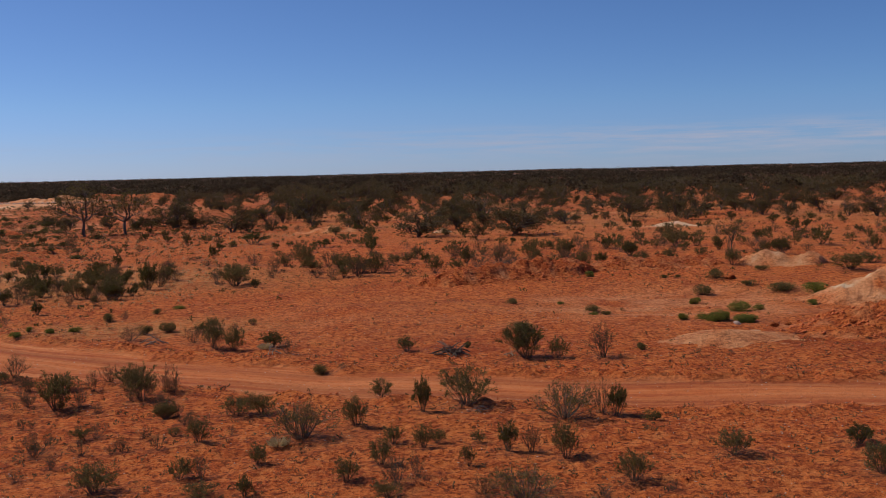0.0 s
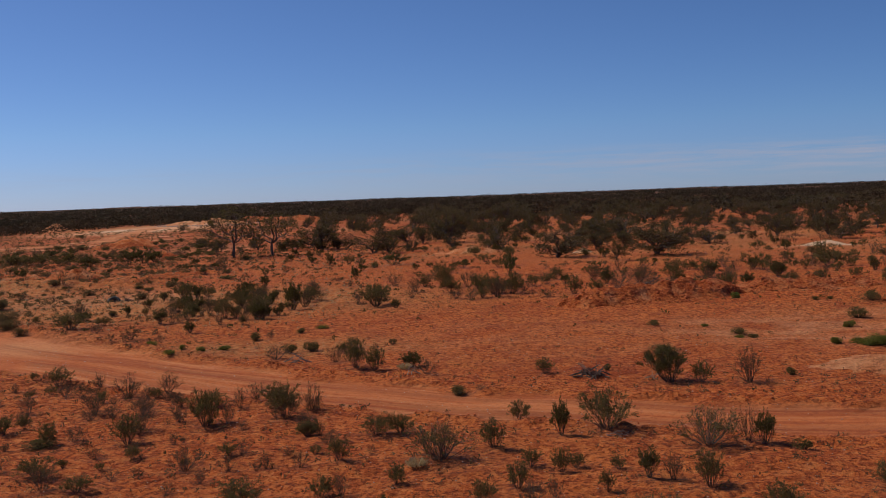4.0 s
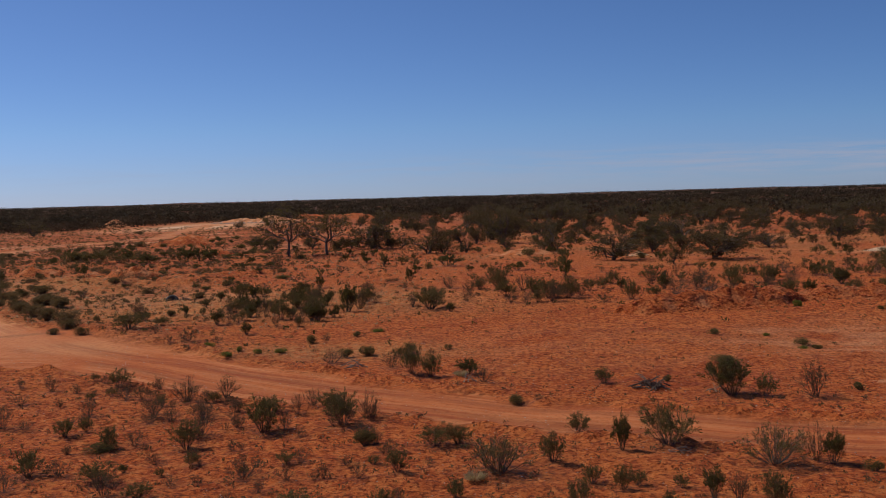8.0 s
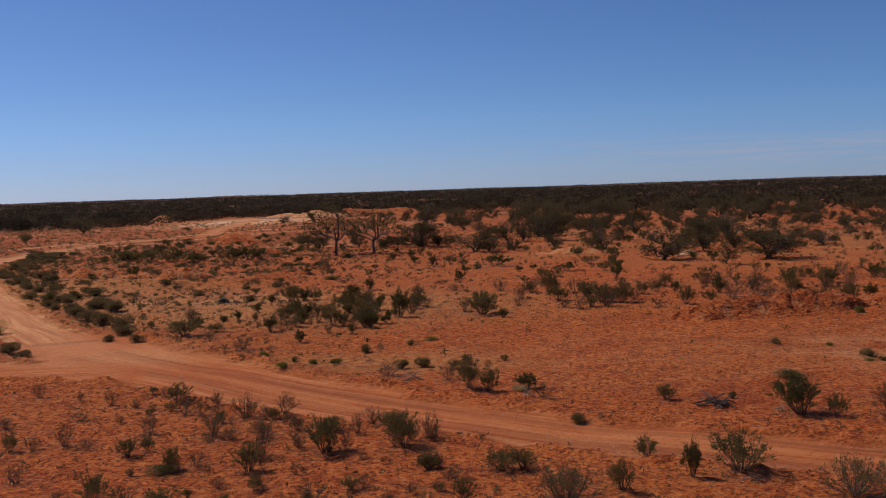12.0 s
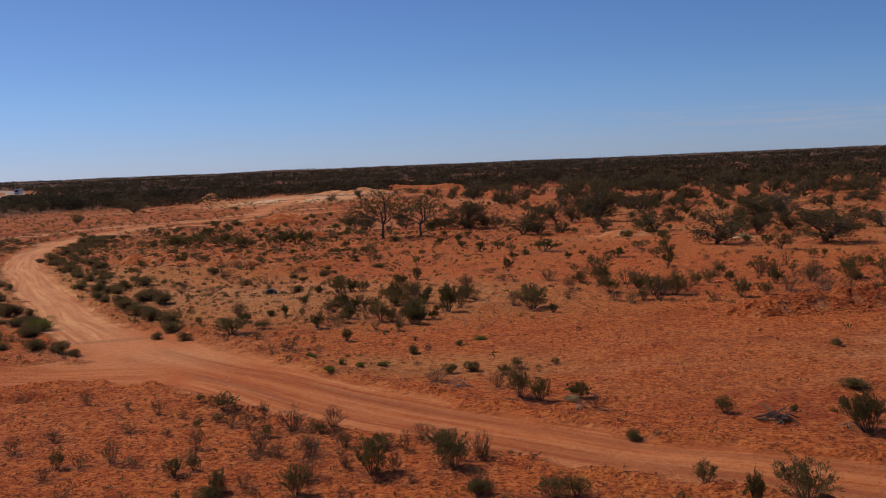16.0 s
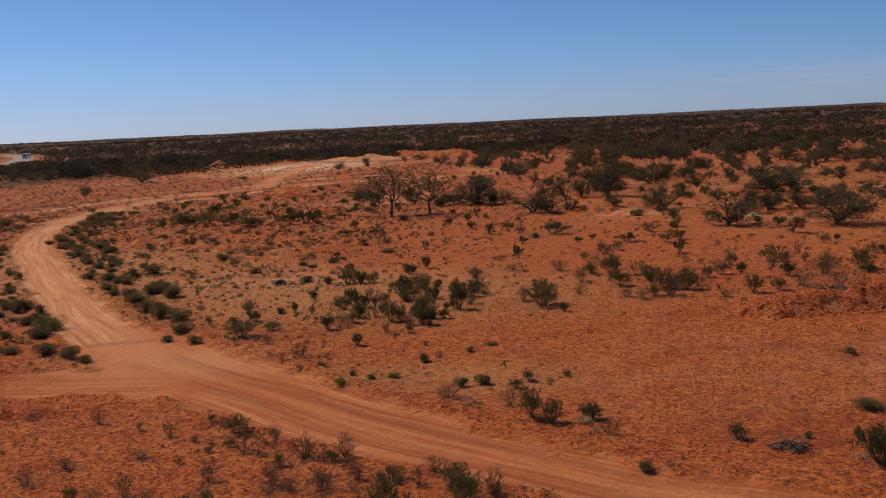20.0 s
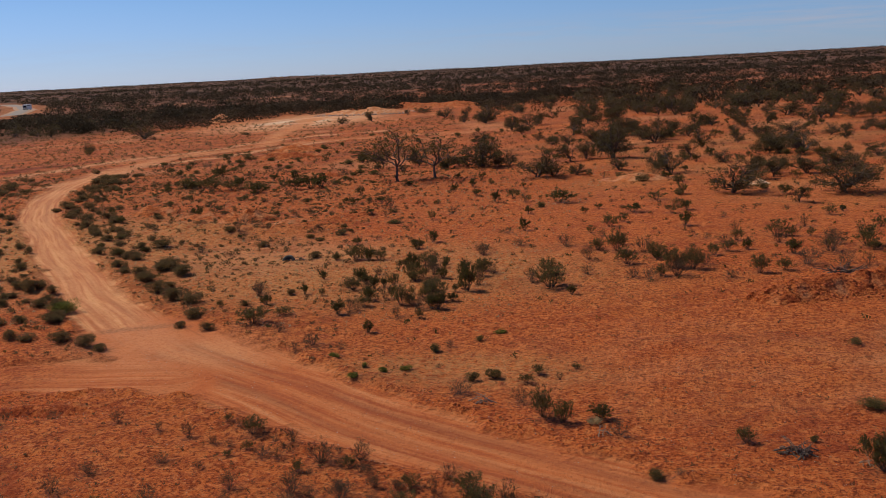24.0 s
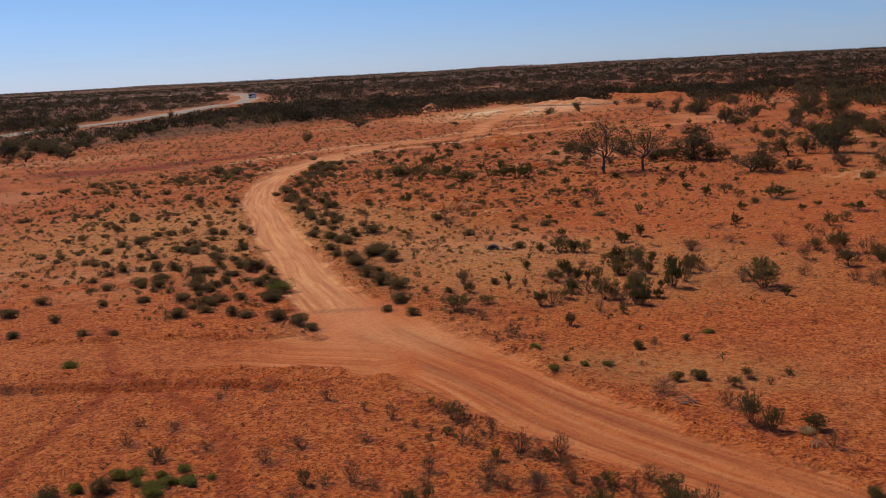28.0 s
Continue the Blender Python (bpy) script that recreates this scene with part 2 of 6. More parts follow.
def leaf_material(name, base, tip, dry=(0.2, 0.13, 0.07), drift=0):
    mat, n, l, bsdf = material(name)
    geo = n.new("ShaderNodeNewGeometry")
    info = n.new("ShaderNodeObjectInfo")
    c = mix(n, l, geo.outputs["Random Per Island"], base, tip)
    c = mix(n, l, ramp(n, l, geo.outputs["Random Per Island"], 0.86, 0.9), c, dry)
    c = mix(n, l, times(n, l, info.outputs["Random"], 0.45), c, tuple(0.55 * a + 0.45 * b for a, b in zip(base, dry)))
    if drift:
        zone = noise_node(n, l, drift, 3, 0.6)
        c = mix(n, l, times(n, l, ramp(n, l, zone.outputs["Fac"], 0.42, 0.62), 0.6), c, dry)
        crown = noise_node(n, l, 0.16, 2, 0.5)
        c = mix(n, l, times(n, l, ramp(n, l, crown.outputs["Fac"], 0.42, 0.60), 0.75), c, tuple(0.42 * a for a in base))
        c = mix(n, l, times(n, l, low(n, l, crown.outputs["Fac"], 0.34, 0.42), 0.7), c, tuple(1.5 * a for a in tip))
    l.new(c, bsdf.inputs["Base Color"])
    bsdf.inputs["Roughness"].default_value = 0.75
    bsdf.inputs["Specular IOR Level"].default_value = 0.12
    thin = n.new("ShaderNodeBsdfTranslucent")
    l.new(c, thin.inputs["Color"])
    both = n.new("ShaderNodeMixShader")
    both.inputs["Fac"].default_value = 0.38
    l.new(bsdf.outputs["BSDF"], both.inputs[1])
    l.new(thin.outputs["BSDF"], both.inputs[2])
    l.new(both.outputs["Shader"], n["Material Output"].inputs["Surface"])
    return mat


def plain(name, a, b, scale=6.0, rough=0.85, metal=0.0, relief=0.3):
    mat, n, l, bsdf = material(name)
    nz = noise_node(n, l, scale, 5, 0.65)
    l.new(mix(n, l, ramp(n, l, nz.outputs["Fac"], 0.35, 0.68), a, b), bsdf.inputs["Base Color"])
    bsdf.inputs["Roughness"].default_value, bsdf.inputs["Metallic"].default_value = rough, metal
    if relief:
        bump(n, l, bsdf, nz.outputs["Fac"], relief, 0.02)
    return mat


SOIL = soil_material()
BARK = plain("grey_brown_bark", (0.065, 0.044, 0.033), (0.135, 0.098, 0.074), 14)
TWIG = plain("red_brown_twig", (0.085, 0.046, 0.028), (0.155, 0.090, 0.055), 18)
DEAD = plain("bleached_dead_wood", (0.22, 0.145, 0.095), (0.37, 0.265, 0.185), 14)
CHAR = plain("dark_dead_wood", (0.075, 0.046, 0.032), (0.20, 0.135, 0.095), 14)
LEAF = leaf_material("olive_leaf", (0.106, 0.087, 0.026), (0.185, 0.147, 0.050), (0.28, 0.17, 0.075))
LEAF_DARK = leaf_material("dark_olive_leaf", (0.074, 0.068, 0.019), (0.140, 0.120, 0.036), (0.17, 0.105, 0.045))
LEAF_DRY = leaf_material("brown_leaf", (0.115, 0.074, 0.034), (0.19, 0.125, 0.058), (0.26, 0.16, 0.085))
LEAF_FRESH = leaf_material("fresh_green_leaf", (0.125, 0.140, 0.022), (0.215, 0.225, 0.045), (0.30, 0.23, 0.07))
LEAF_SALT = leaf_material("grey_green_leaf", (0.130, 0.092, 0.036), (0.210, 0.146, 0.060), (0.27, 0.15, 0.07))
LEAF_TREE = leaf_material("mulga_leaf", (0.074, 0.061, 0.022), (0.135, 0.106, 0.041), (0.19, 0.11, 0.055))
LEAF_WOOD = leaf_material("woodland_leaf", (0.054, 0.045, 0.025), (0.080, 0.064, 0.035), (0.105, 0.060, 0.034), 0.012)
STRAW = leaf_material("straw", (0.40, 0.30, 0.15), (0.55, 0.44, 0.26), (0.3, 0.2, 0.1))
PEBBLE = plain("pale_pebble", (0.55, 0.40, 0.30), (0.42, 0.20, 0.11), 9)
CLOD = plain("red_clod", (0.62, 0.15, 0.036), (0.46, 0.095, 0.024), 9)
ROCK = plain("pale_rubble", (0.46, 0.33, 0.26), (0.38, 0.23, 0.16), 2)
WHITE = plain("white_paint", (0.78, 0.78, 0.76), (0.70, 0.69, 0.66), 3, 0.4, 0, 0)
RUBBER = plain("black_rubber", (0.02, 0.02, 0.02), (0.045, 0.04, 0.038), 20, 0.75)
GLASS = plain("dark_glass", (0.012, 0.014, 0.016), (0.02, 0.022, 0.025), 2, 0.08, 0, 0)
SEAL = plain("worn_bitumen", (0.25, 0.205, 0.165), (0.32, 0.26, 0.21), 0.6, 0.9)
VERGE = plain("gravel_verge", (0.40, 0.21, 0.11), (0.46, 0.28, 0.17), 0.25, 0.95)
STEEL = plain("galvanised_steel", (0.45, 0.45, 0.45), (0.33, 0.33, 0.33), 8, 0.45, 0.8)


# ---- terrain ----
def line_distance(x, y, pts):
    """Distance to a polyline, and the place along it from 0 to 1."""
    best, where = np.full(x.shape, 1e9), np.zeros(x.shape)
    for i, ((ax, ay), (bx, by)) in enumerate(zip(pts, pts[1:])):
        dx, dy = bx - ax, by - ay
        u = np.clip(((x - ax) * dx + (y - ay) * dy) / (dx * dx + dy * dy), 0, 1)
        d = np.hypot(x - ax - u * dx, y - ay - u * dy)
        near = d < best
        best, where = np.where(near, d, best), np.where(near, (i + u) / (len(pts) - 1), where)
    return best, where


def smooth(a, b, v):
    u = np.clip((v - a) / (b - a), 0, 1)
    return u * u * (3 - 2 * u)


WAVES = {}


def wave(x, y, size, seed):
    """Cheap smooth noise from sums of sines, about -1 to 1."""
    if (size, seed) not in WAVES:
        r = np.random.RandomState(seed)
        rows = []
        for k in range(7):
            a, p, f = r.uniform(0, 6.28), r.uniform(0, 6.28), r.uniform(0.6, 1.9) / size
            rows.append((math.cos(a) * f * 6.28, math.sin(a) * f * 6.28, math.cos(a) * f * 4.1, math.sin(a) * f * 4.1, p))
        WAVES[size, seed] = rows
    out = 0
    for cx, cy, sx, sy, p in WAVES[size, seed]:
        out = out + np.sin(x * cx + y * cy + p + 1.3 * np.sin(y * sx - x * sy + 2 * p))
    return out / 3.5


MAIN = [(60, 22), (30, 27.5), (18, 29.5), (11, 30.5), (5, 31.8), (-1, 33.7), (-8, 36.9), (-15, 40.7), (-22, 45.4), (-29, 50.2), (-34, 54.5)]
BRANCH = [(-31, 51.5), (-35.5, 55.5), (-42.5, 63), (-53, 75), (-61, 84.6), (-72, 98), (-80, 109), (-88, 123), (-96, 142), (-100, 160), (-100, 181), (-90, 209), (-70, 219), (-40, 228)]
WEST = [(-27, 46), (-34, 45.5), (-42, 42), (-55, 37), (-75, 31), (-120, 20)]
FAR_TRACK = [(-93, 208), (-104, 240), (-112, 270), (-125, 320)]
WHEELS = [(-47, 47), (-44, 43.8), (-39.5, 39.8), (-36.9, 36.2), (-35.8, 32.7), (-34.6, 29.5), (-31, 23)]
FOOTPATH = [(-40, 40), (-37.2, 39), (-34, 37.6), (-31.4, 36.4), (-29.1, 34.8), (-27.1, 33.2), (-22, 27)]
OLD_LANE_A = [(-96, 131.6), (-93, 141), (-97.5, 160), (-94.5, 169.3), (-89.6, 177.6), (-86.6, 194.8), (-78.3, 216.5)]
OLD_LANE_B = [(-112.8, 148.7), (-111.8, 165), (-108, 182.3), (-101.2, 192), (-99, 212), (-90, 232), (-74.6, 239.1)]
FAR_STRIP = [(-330, 590), (-290, 628), (-240, 668), (-190, 690)]
ROAD = [(-262, 190), (-283, 250), (-295, 287), (-308, 328), (-325, 377), (-353, 441), (-388, 513), (-440, 600), (-480, 650), (-560, 755), (-670, 870), (-900, 960)]


def track_masks(x, y):
    d1, u1 = line_distance(x, y, MAIN)
    d2, u2 = line_distance(x, y, BRANCH)
    d3, u3 = line_distance(x, y, WEST)
    d4, _ = line_distance(x, y, FAR_TRACK)
    wob = 0.35 * wave(x, y, 5.0, 3) + 0.2 * wave(x, y, 1.6, 4)
    half1 = 2.0 + 1.6 * smooth(0.45, 0.85, u1)
    half2 = 2.3 + 0.4 * smooth(0.4, 0.9, u2)
    e1, e2, e3, e4 = d1 - half1 + wob, d2 - half2 + wob, d3 - 3.4 + 1.4 * wob, d4 - 2.2 + wob
    edge = np.minimum(np.minimum(e1, e2), np.minimum(e3 + 0.4, e4))
    rut = np.zeros_like(x)
    for d, scale in ((d1, 1.0), (d2, 0.85), (d3, 1.1)):
        dd = d + 0.3 * wave(x, y, 22, 13)
        for off, seed in ((0.25, 14), (0.95, 15), (1.55, 16), (2.1, 17), (2.9, 18)):
            rut = np.maximum(rut, np.exp(-((dd - off * scale) / 0.24) ** 2) * np.clip(0.4 + 0.8 * wave(x, y, 9, seed), 0, 1))
    rut = rut * (edge < 0.3)
    return edge, rut


def track_run(x, y):
    """Metres along the nearest track, signed metres across it, and how much of that track is wheel lane and pale rut."""
    gap = np.full(x.shape, 1e9)
    second, along_m, across_m, lane_k, rut_k = (np.zeros_like(x) for _ in range(5))
    second += 1e9
    for pts, half, lane_w, rut_w, spread in ((MAIN, 2.6, 1.0, 0.36, 1.15), (BRANCH, 2.5, 0.6, 1.0, 0.95), (WEST, 3.4, 0.3, 0.35, 1.2)):
        run = 0.0
        d0, a0, c0 = np.full(x.shape, 1e9), np.zeros_like(x), np.zeros_like(x)
        for (ax, ay), (bx, by) in zip(pts, pts[1:]):
            dx, dy = bx - ax, by - ay
            size = math.hypot(dx, dy)
            u = np.clip(((x - ax) * dx + (y - ay) * dy) / size ** 2, 0, 1)
            d = np.hypot(x - ax - u * dx, y - ay - u * dy)
            near = d < d0
            sign = np.sign((x - ax) * dy - (y - ay) * dx)
            d0, a0, c0 = np.where(near, d, d0), np.where(near, run + u * size, a0), np.where(near, d * sign, c0)
            run += size
        e = d0 - half
        c0 = c0 + 0.25 * wave(x, y, 24, 13)
        closer = e < gap
        second = np.where(closer, gap, np.minimum(second, e))
        lanes = lane_w * np.exp(-((np.abs(c0) - spread) / (0.55 * spread)) ** 2)
        ruts = np.clip(rut_w * (1 - 0.6 * np.exp(-((np.abs(c0) - spread) / 0.4) ** 2)) + 0.12 * smooth(1.6, 2.1, np.abs(c0)), 0, 1)
        along_m, across_m = np.where(closer, a0, along_m), np.where(closer, c0, across_m)
        lane_k, rut_k = np.where(closer, lanes, lane_k), np.where(closer, ruts, rut_k)
        gap = np.where(closer, e, gap)
    calm = smooth(0.2, 1.6, second - gap)
    return along_m, across_m, lane_k * calm, rut_k * calm


SCARP = [(-29.2, 40.3), (-31, 40), (-34.2, 39.2), (-36.8, 37.9), (-39.4, 36.9), (-43.4, 35.6), (-52, 32)]


def ground_height(x, y):
    x, y = np.asarray(x, float), np.asarray(y, float)
    far = np.hypot(x, y)
    edge, rut = track_masks(x, y)
    on = 1 - smooth(-0.5, 0.35, edge)
    z = 0.07 * wave(x, y, 14, 1) + 0.05 * wave(x, y, 4.2, 2) * (1 - on)
    z = z - 0.08 * on - 0.035 * rut + 0.19 * np.exp(-((edge - 0.5) / 0.34) ** 2) * (0.7 + 0.5 * wave(x, y, 3, 6))
    z = z + 0.6 * wave(x, y, 160, 7) * smooth(140, 420, far) + 2.2 * wave(x, y, 900, 8) * smooth(700, 2400, far) + 3.0 * np.clip(wave(x, y, 1500, 71), 0, 1) * smooth(2600, 4600, far)
    # the worked hollow and its lip in front of the earth ridge
    hol = np.exp(-(((x - 15) / 7.5) ** 2 + ((y - 55) / 7.0) ** 2) ** 2)
    z = z - 0.45 * hol
    # low eroded bank beside the branch track
    d5, _ = line_distance(x, y, [(-52, 93), (-44, 90.5), (-37, 91.5), (-35, 101)])
    z = z + 0.55 * np.exp(-(d5 / 2.6) ** 2) * (0.8 + 0.4 * wave(x, y, 3, 12))
    # small scarp with its crumbling edge below the west track
    d6, _ = line_distance(x, y, SCARP)
    up = np.sign(y - np.interp(-x, [-p[0] for p in SCARP], [p[1] for p in SCARP])) * d6 + 0.3 * wave(x, y, 2, 5)
    near6 = np.exp(-(d6 / 2.2) ** 2)
    z = z + near6 * (0.16 * np.exp(-((up - 0.3) / 0.4) ** 2) - 0.24 * np.exp(-((up + 0.45) / 0.55) ** 2))
    # trodden paths
    d7 = np.minimum(line_distance(x, y, WHEELS)[0], line_distance(x, y, FOOTPATH)[0])
    z = z - 0.09 * np.exp(-(d7 / 0.35) ** 2)
    z = z - 0.42 * np.exp(-(((x + 36) / 11) ** 2 + ((y - 82) / 8) ** 2))
    z = z + 0.28 * np.exp(-(((x + 26.5) / 5) ** 2 + ((y - 55.5) / 4) ** 2))
    return z


def h_at(x, y):
    return float(ground_height(np.array([x]), np.array([y]))[0])


def axis(dense_a, dense_b, step, a, b, growth):
    mid = list(np.arange(dense_a, dense_b, step))
    s, v = step, dense_b
    right = []
    while v < b:
        right.append(v)
        s *= growth
        v += s
    s, v = step, dense_a
    left = []
    while v > a:
        s *= growth
        v -= s
        left.append(v)
    return np.array(left[::-1] + mid + right + [b])


def build_ground(roots):
    xs, ys = axis(-82, 26, 0.32, -5200, 5200, 1.06), axis(17, 104, 0.3, -700, 5200, 1.04)
    X, Y = np.meshgrid(xs, ys)
    x, y = X.ravel(), Y.ravel()
    far = np.hypot(x, y)
    z = ground_height(x, y)
    near = 1 - smooth(60, 110, far)
    z = z + near * (0.035 * wave(x, y, 1.1, 21) + 0.03 * wave(x, y, 0.6, 22)) * (0.35 + 0.65 * smooth(-0.6, 0.5, track_masks(x, y)[0]))
    edge, rut = track_masks(x, y)
    nx, ny = len(xs), len(ys)
    idx = np.arange(nx * ny).reshape(ny, nx)
    quads = np.stack([idx[:-1, :-1], idx[:-1, 1:], idx[1:, 1:], idx[1:, :-1]], -1).reshape(-1, 4)
    vals = {"track": 0.9 * (1 - smooth(-0.55, 0.32, edge + 0.12 * wave(x, y, 0.9, 66))) * smooth(900, 300, far), }
    along_m, across_m, lane_k, rut_k = track_run(x, y)
    west = 1 - 0.82 * smooth(-31, -38, x) * smooth(51, 46, y)
    vals = {key: v * west for key, v in vals.items()}
    vals.update(along=along_m, across=across_m, lane=lane_k, rut=rut_k)
    pale = 0.5 * np.exp(-(((x - 16) / 9) ** 2 + ((y - 53) / 8) ** 2) ** 2) * np.clip(0.6 + 0.5 * wave(x, y, 4, 31), 0, 1)
    pale = np.maximum(pale, 0.12 * np.exp(-(((x - 3) / 16) ** 2 + ((y - 50) / 9) ** 2) ** 2) * np.clip(0.5 + 0.6 * wave(x, y, 5, 48), 0, 1))
    pale = np.maximum(pale, np.exp(-(((x + 122) / 25) ** 2 + ((y - 304) / 50) ** 2) ** 2) * np.clip(0.92 + 0.3 * wave(x, y, 20, 32), 0, 1))
    pale = np.maximum(pale, 0.32 * np.exp(-(((x + 36) / 9) ** 2 + ((y - 79) / 9) ** 2) ** 2))
    pale = np.maximum(pale, 0.35 * np.exp(-(((x + 62) / 16) ** 2 + ((y - 60) / 9) ** 2) ** 2) * np.clip(0.5 + wave(x, y, 8, 37), 0, 1))
    pale = np.maximum(pale, 0.5 * np.exp(-(((x - 34) / 6) ** 2 + ((y - 119) / 3) ** 2) ** 2))
    pale = np.maximum(pale, 0.28 * smooth(0.45, 0.95, wave(x, y, 60, 33)) * smooth(90, 150, far))
    grass = 0.9 * np.exp(-(((x + 64) / 26) ** 2 + ((y - 82) / 20) ** 2) ** 2)
    grass = np.maximum(grass, 0.75 * np.exp(-(((x + 26) / 20) ** 2 + ((y - 72) / 13) ** 2) ** 2))
    grass = np.maximum(grass, 0.6 * np.exp(-(((x + 12) / 7) ** 2 + ((y - 48) / 3) ** 2) ** 2))
    grass = np.maximum(grass, 0.55 * np.exp(-(((x - 36) / 60) ** 2 + ((y - 160) / 60) ** 2) ** 2) * np.clip(0.5 + wave(x, y, 30, 34), 0, 1))
    for lane in (OLD_LANE_A, OLD_LANE_B):
        ld = line_distance(x, y, lane)[0] + 0.8 * wave(x, y, 9, 64)
        pale = np.maximum(pale, 0.75 * (1 - smooth(0.8, 2.6, ld)))
    strip = 1 - smooth(8, 26, line_distance(x, y, ROAD)[0] + 5 * wave(x, y, 18, 63))
    grass = np.maximum(grass, 0.6 * strip)
    sd, su = line_distance(x, y, [(-137, 131), (-128, 138), (-124, 152), (-121, 164), (-115, 177)])
    stain_shade = 0.95 * (1 - smooth(0.6, 1.3, (sd + 1.1 * wave(x, y, 6, 35)) / (5.2 - 3.8 * su)))
    wd = np.minimum(line_distance(x, y, WHEELS)[0], line_distance(x, y, FOOTPATH)[0])
    stain_shade = np.maximum(stain_shade, 0.6 * (1 - smooth(0.15, 0.5, wd + 0.15 * wave(x, y, 1.0, 39))))
    # dark line along the scarp: deep red earth plus painted shade of its face
    stain_shade = np.maximum(stain_shade, 0.5 * (1 - smooth(0.1, 0.7, line_distance(x, y, SCARP)[0] + 0.4 * wave(x, y, 1.7, 53) + 0.35 * wave(x, y, 5, 54))))
    stain_shade = np.maximum(stain_shade, 0.42 * smooth(0.3, 0.9, wave(x * 0.75, y, 9, 40)) * smooth(30, 60, far) * smooth(420, 250, far) * np.clip(0.5 + 0.7 * wave(x, y, 2.3, 46), 0, 1))
    stain_shade = np.maximum(stain_shade, 0.5 * np.exp(-(((x - 4) / 5) ** 2 + ((y - 41) / 3.2) ** 2) ** 2) * np.clip(0.6 + 0.7 * wave(x, y, 3, 44), 0, 1))
    stain_shade = np.maximum(stain_shade, 0.55 * np.exp(-(((x - 21.5) / 5) ** 2 + ((y - 39.5) / 4) ** 2) ** 2))
    # litter and shade painted under each plant, pushed away from the sun
    duff_shade = np.zeros_like(x)
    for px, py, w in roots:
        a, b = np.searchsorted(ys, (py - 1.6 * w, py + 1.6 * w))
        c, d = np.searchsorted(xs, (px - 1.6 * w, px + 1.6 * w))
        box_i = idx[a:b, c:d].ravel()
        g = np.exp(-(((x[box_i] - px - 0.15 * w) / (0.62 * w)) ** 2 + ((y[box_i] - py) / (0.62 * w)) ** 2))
        duff_shade[box_i] = np.maximum(duff_shade[box_i], g)
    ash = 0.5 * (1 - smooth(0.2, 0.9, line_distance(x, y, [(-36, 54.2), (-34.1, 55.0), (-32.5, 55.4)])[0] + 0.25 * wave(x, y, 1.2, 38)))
    vals["duff_shade"] = np.maximum(0.75 * duff_shade, ash)
    vals["scrub"] = np.maximum(np.maximum(0.95 * smooth(340, 700, far) * np.clip(0.85 + 0.4 * wave(x * 0.5, y, 60, 50) + smooth(800, 1500, far), 0, 1), 0.8 * smooth(235, 300, far) * smooth(-150, -200, x)), 0.45 * smooth(90, 190, far) * np.clip(0.45 + 0.6 * wave(x * 0.8, y, 14, 49), 0, 1)) * (1 - 0.8 * vals["track"])
    pale = np.maximum(pale, 0.7 * (1 - smooth(5, 14, line_distance(x, y, FAR_STRIP)[0] + 4 * wave(x, y, 30, 52))))
    pale = np.maximum(pale, 0.28 * smooth(0.25, 0.8, wave(x * 0.5 + y * 0.25, y * 0.8 - x * 0.25, 9, 36)) * np.clip(0.55 + 0.6 * wave(x, y, 4, 47), 0, 1) * np.exp(-(((x + 105) / 75) ** 2 + ((y - 165) / 60) ** 2) ** 2))
    bd, bu = line_distance(x, y, BRANCH)
    worn = 0.34 * (1 - smooth(0.8, 3.4, bd)) * smooth(0.9, 0.6, bu)
    worn = np.maximum(worn, 0.26 * np.exp(-(((x + 30) / 7) ** 2 + ((y - 50.5) / 3.6) ** 2) ** 2))
    vals.update(pale=np.maximum(pale * (1 - vals["track"]), worn), grass=grass * (1 - vals["track"]), scrub=vals["scrub"] * (1 - 0.8 * pale) * (1 - 0.65 * strip), stain_shade=stain_shade * (1 - 0.85 * vals["track"]))

    def sheet(name, keep):
        used = np.unique(quads[keep])
        back = np.full(nx * ny, -1)
        back[used] = np.arange(len(used))
        me = bpy.data.meshes.new(name)
        f = back[quads[keep]]
        me.vertices.add(len(used))
        me.vertices.foreach_set("co", np.stack([x[used], y[used], z[used]], -1).ravel())
        me.loops.add(f.size)
        me.loops.foreach_set("vertex_index", f.ravel().astype(np.int32))
        me.polygons.add(len(f))
        me.polygons.foreach_set("loop_start", np.arange(0, f.size, 4, dtype=np.int32))
        me.polygons.foreach_set("use_smooth", np.ones(len(f), bool))
        me.update(calc_edges=True)
        for key, v in vals.items():
            a = me.attributes.new(key, "FLOAT", "POINT")
            a.data.foreach_set("value", v[used].astype(np.float32))
        me.materials.append(SOIL)
        return new(name, me)

    centre = edge[quads].mean(1)
    is_track = (centre < 0) & (far[quads[:, 0]] < 260)
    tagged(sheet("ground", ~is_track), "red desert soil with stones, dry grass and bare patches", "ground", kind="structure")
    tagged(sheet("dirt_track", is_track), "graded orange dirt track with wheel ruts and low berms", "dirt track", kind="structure")



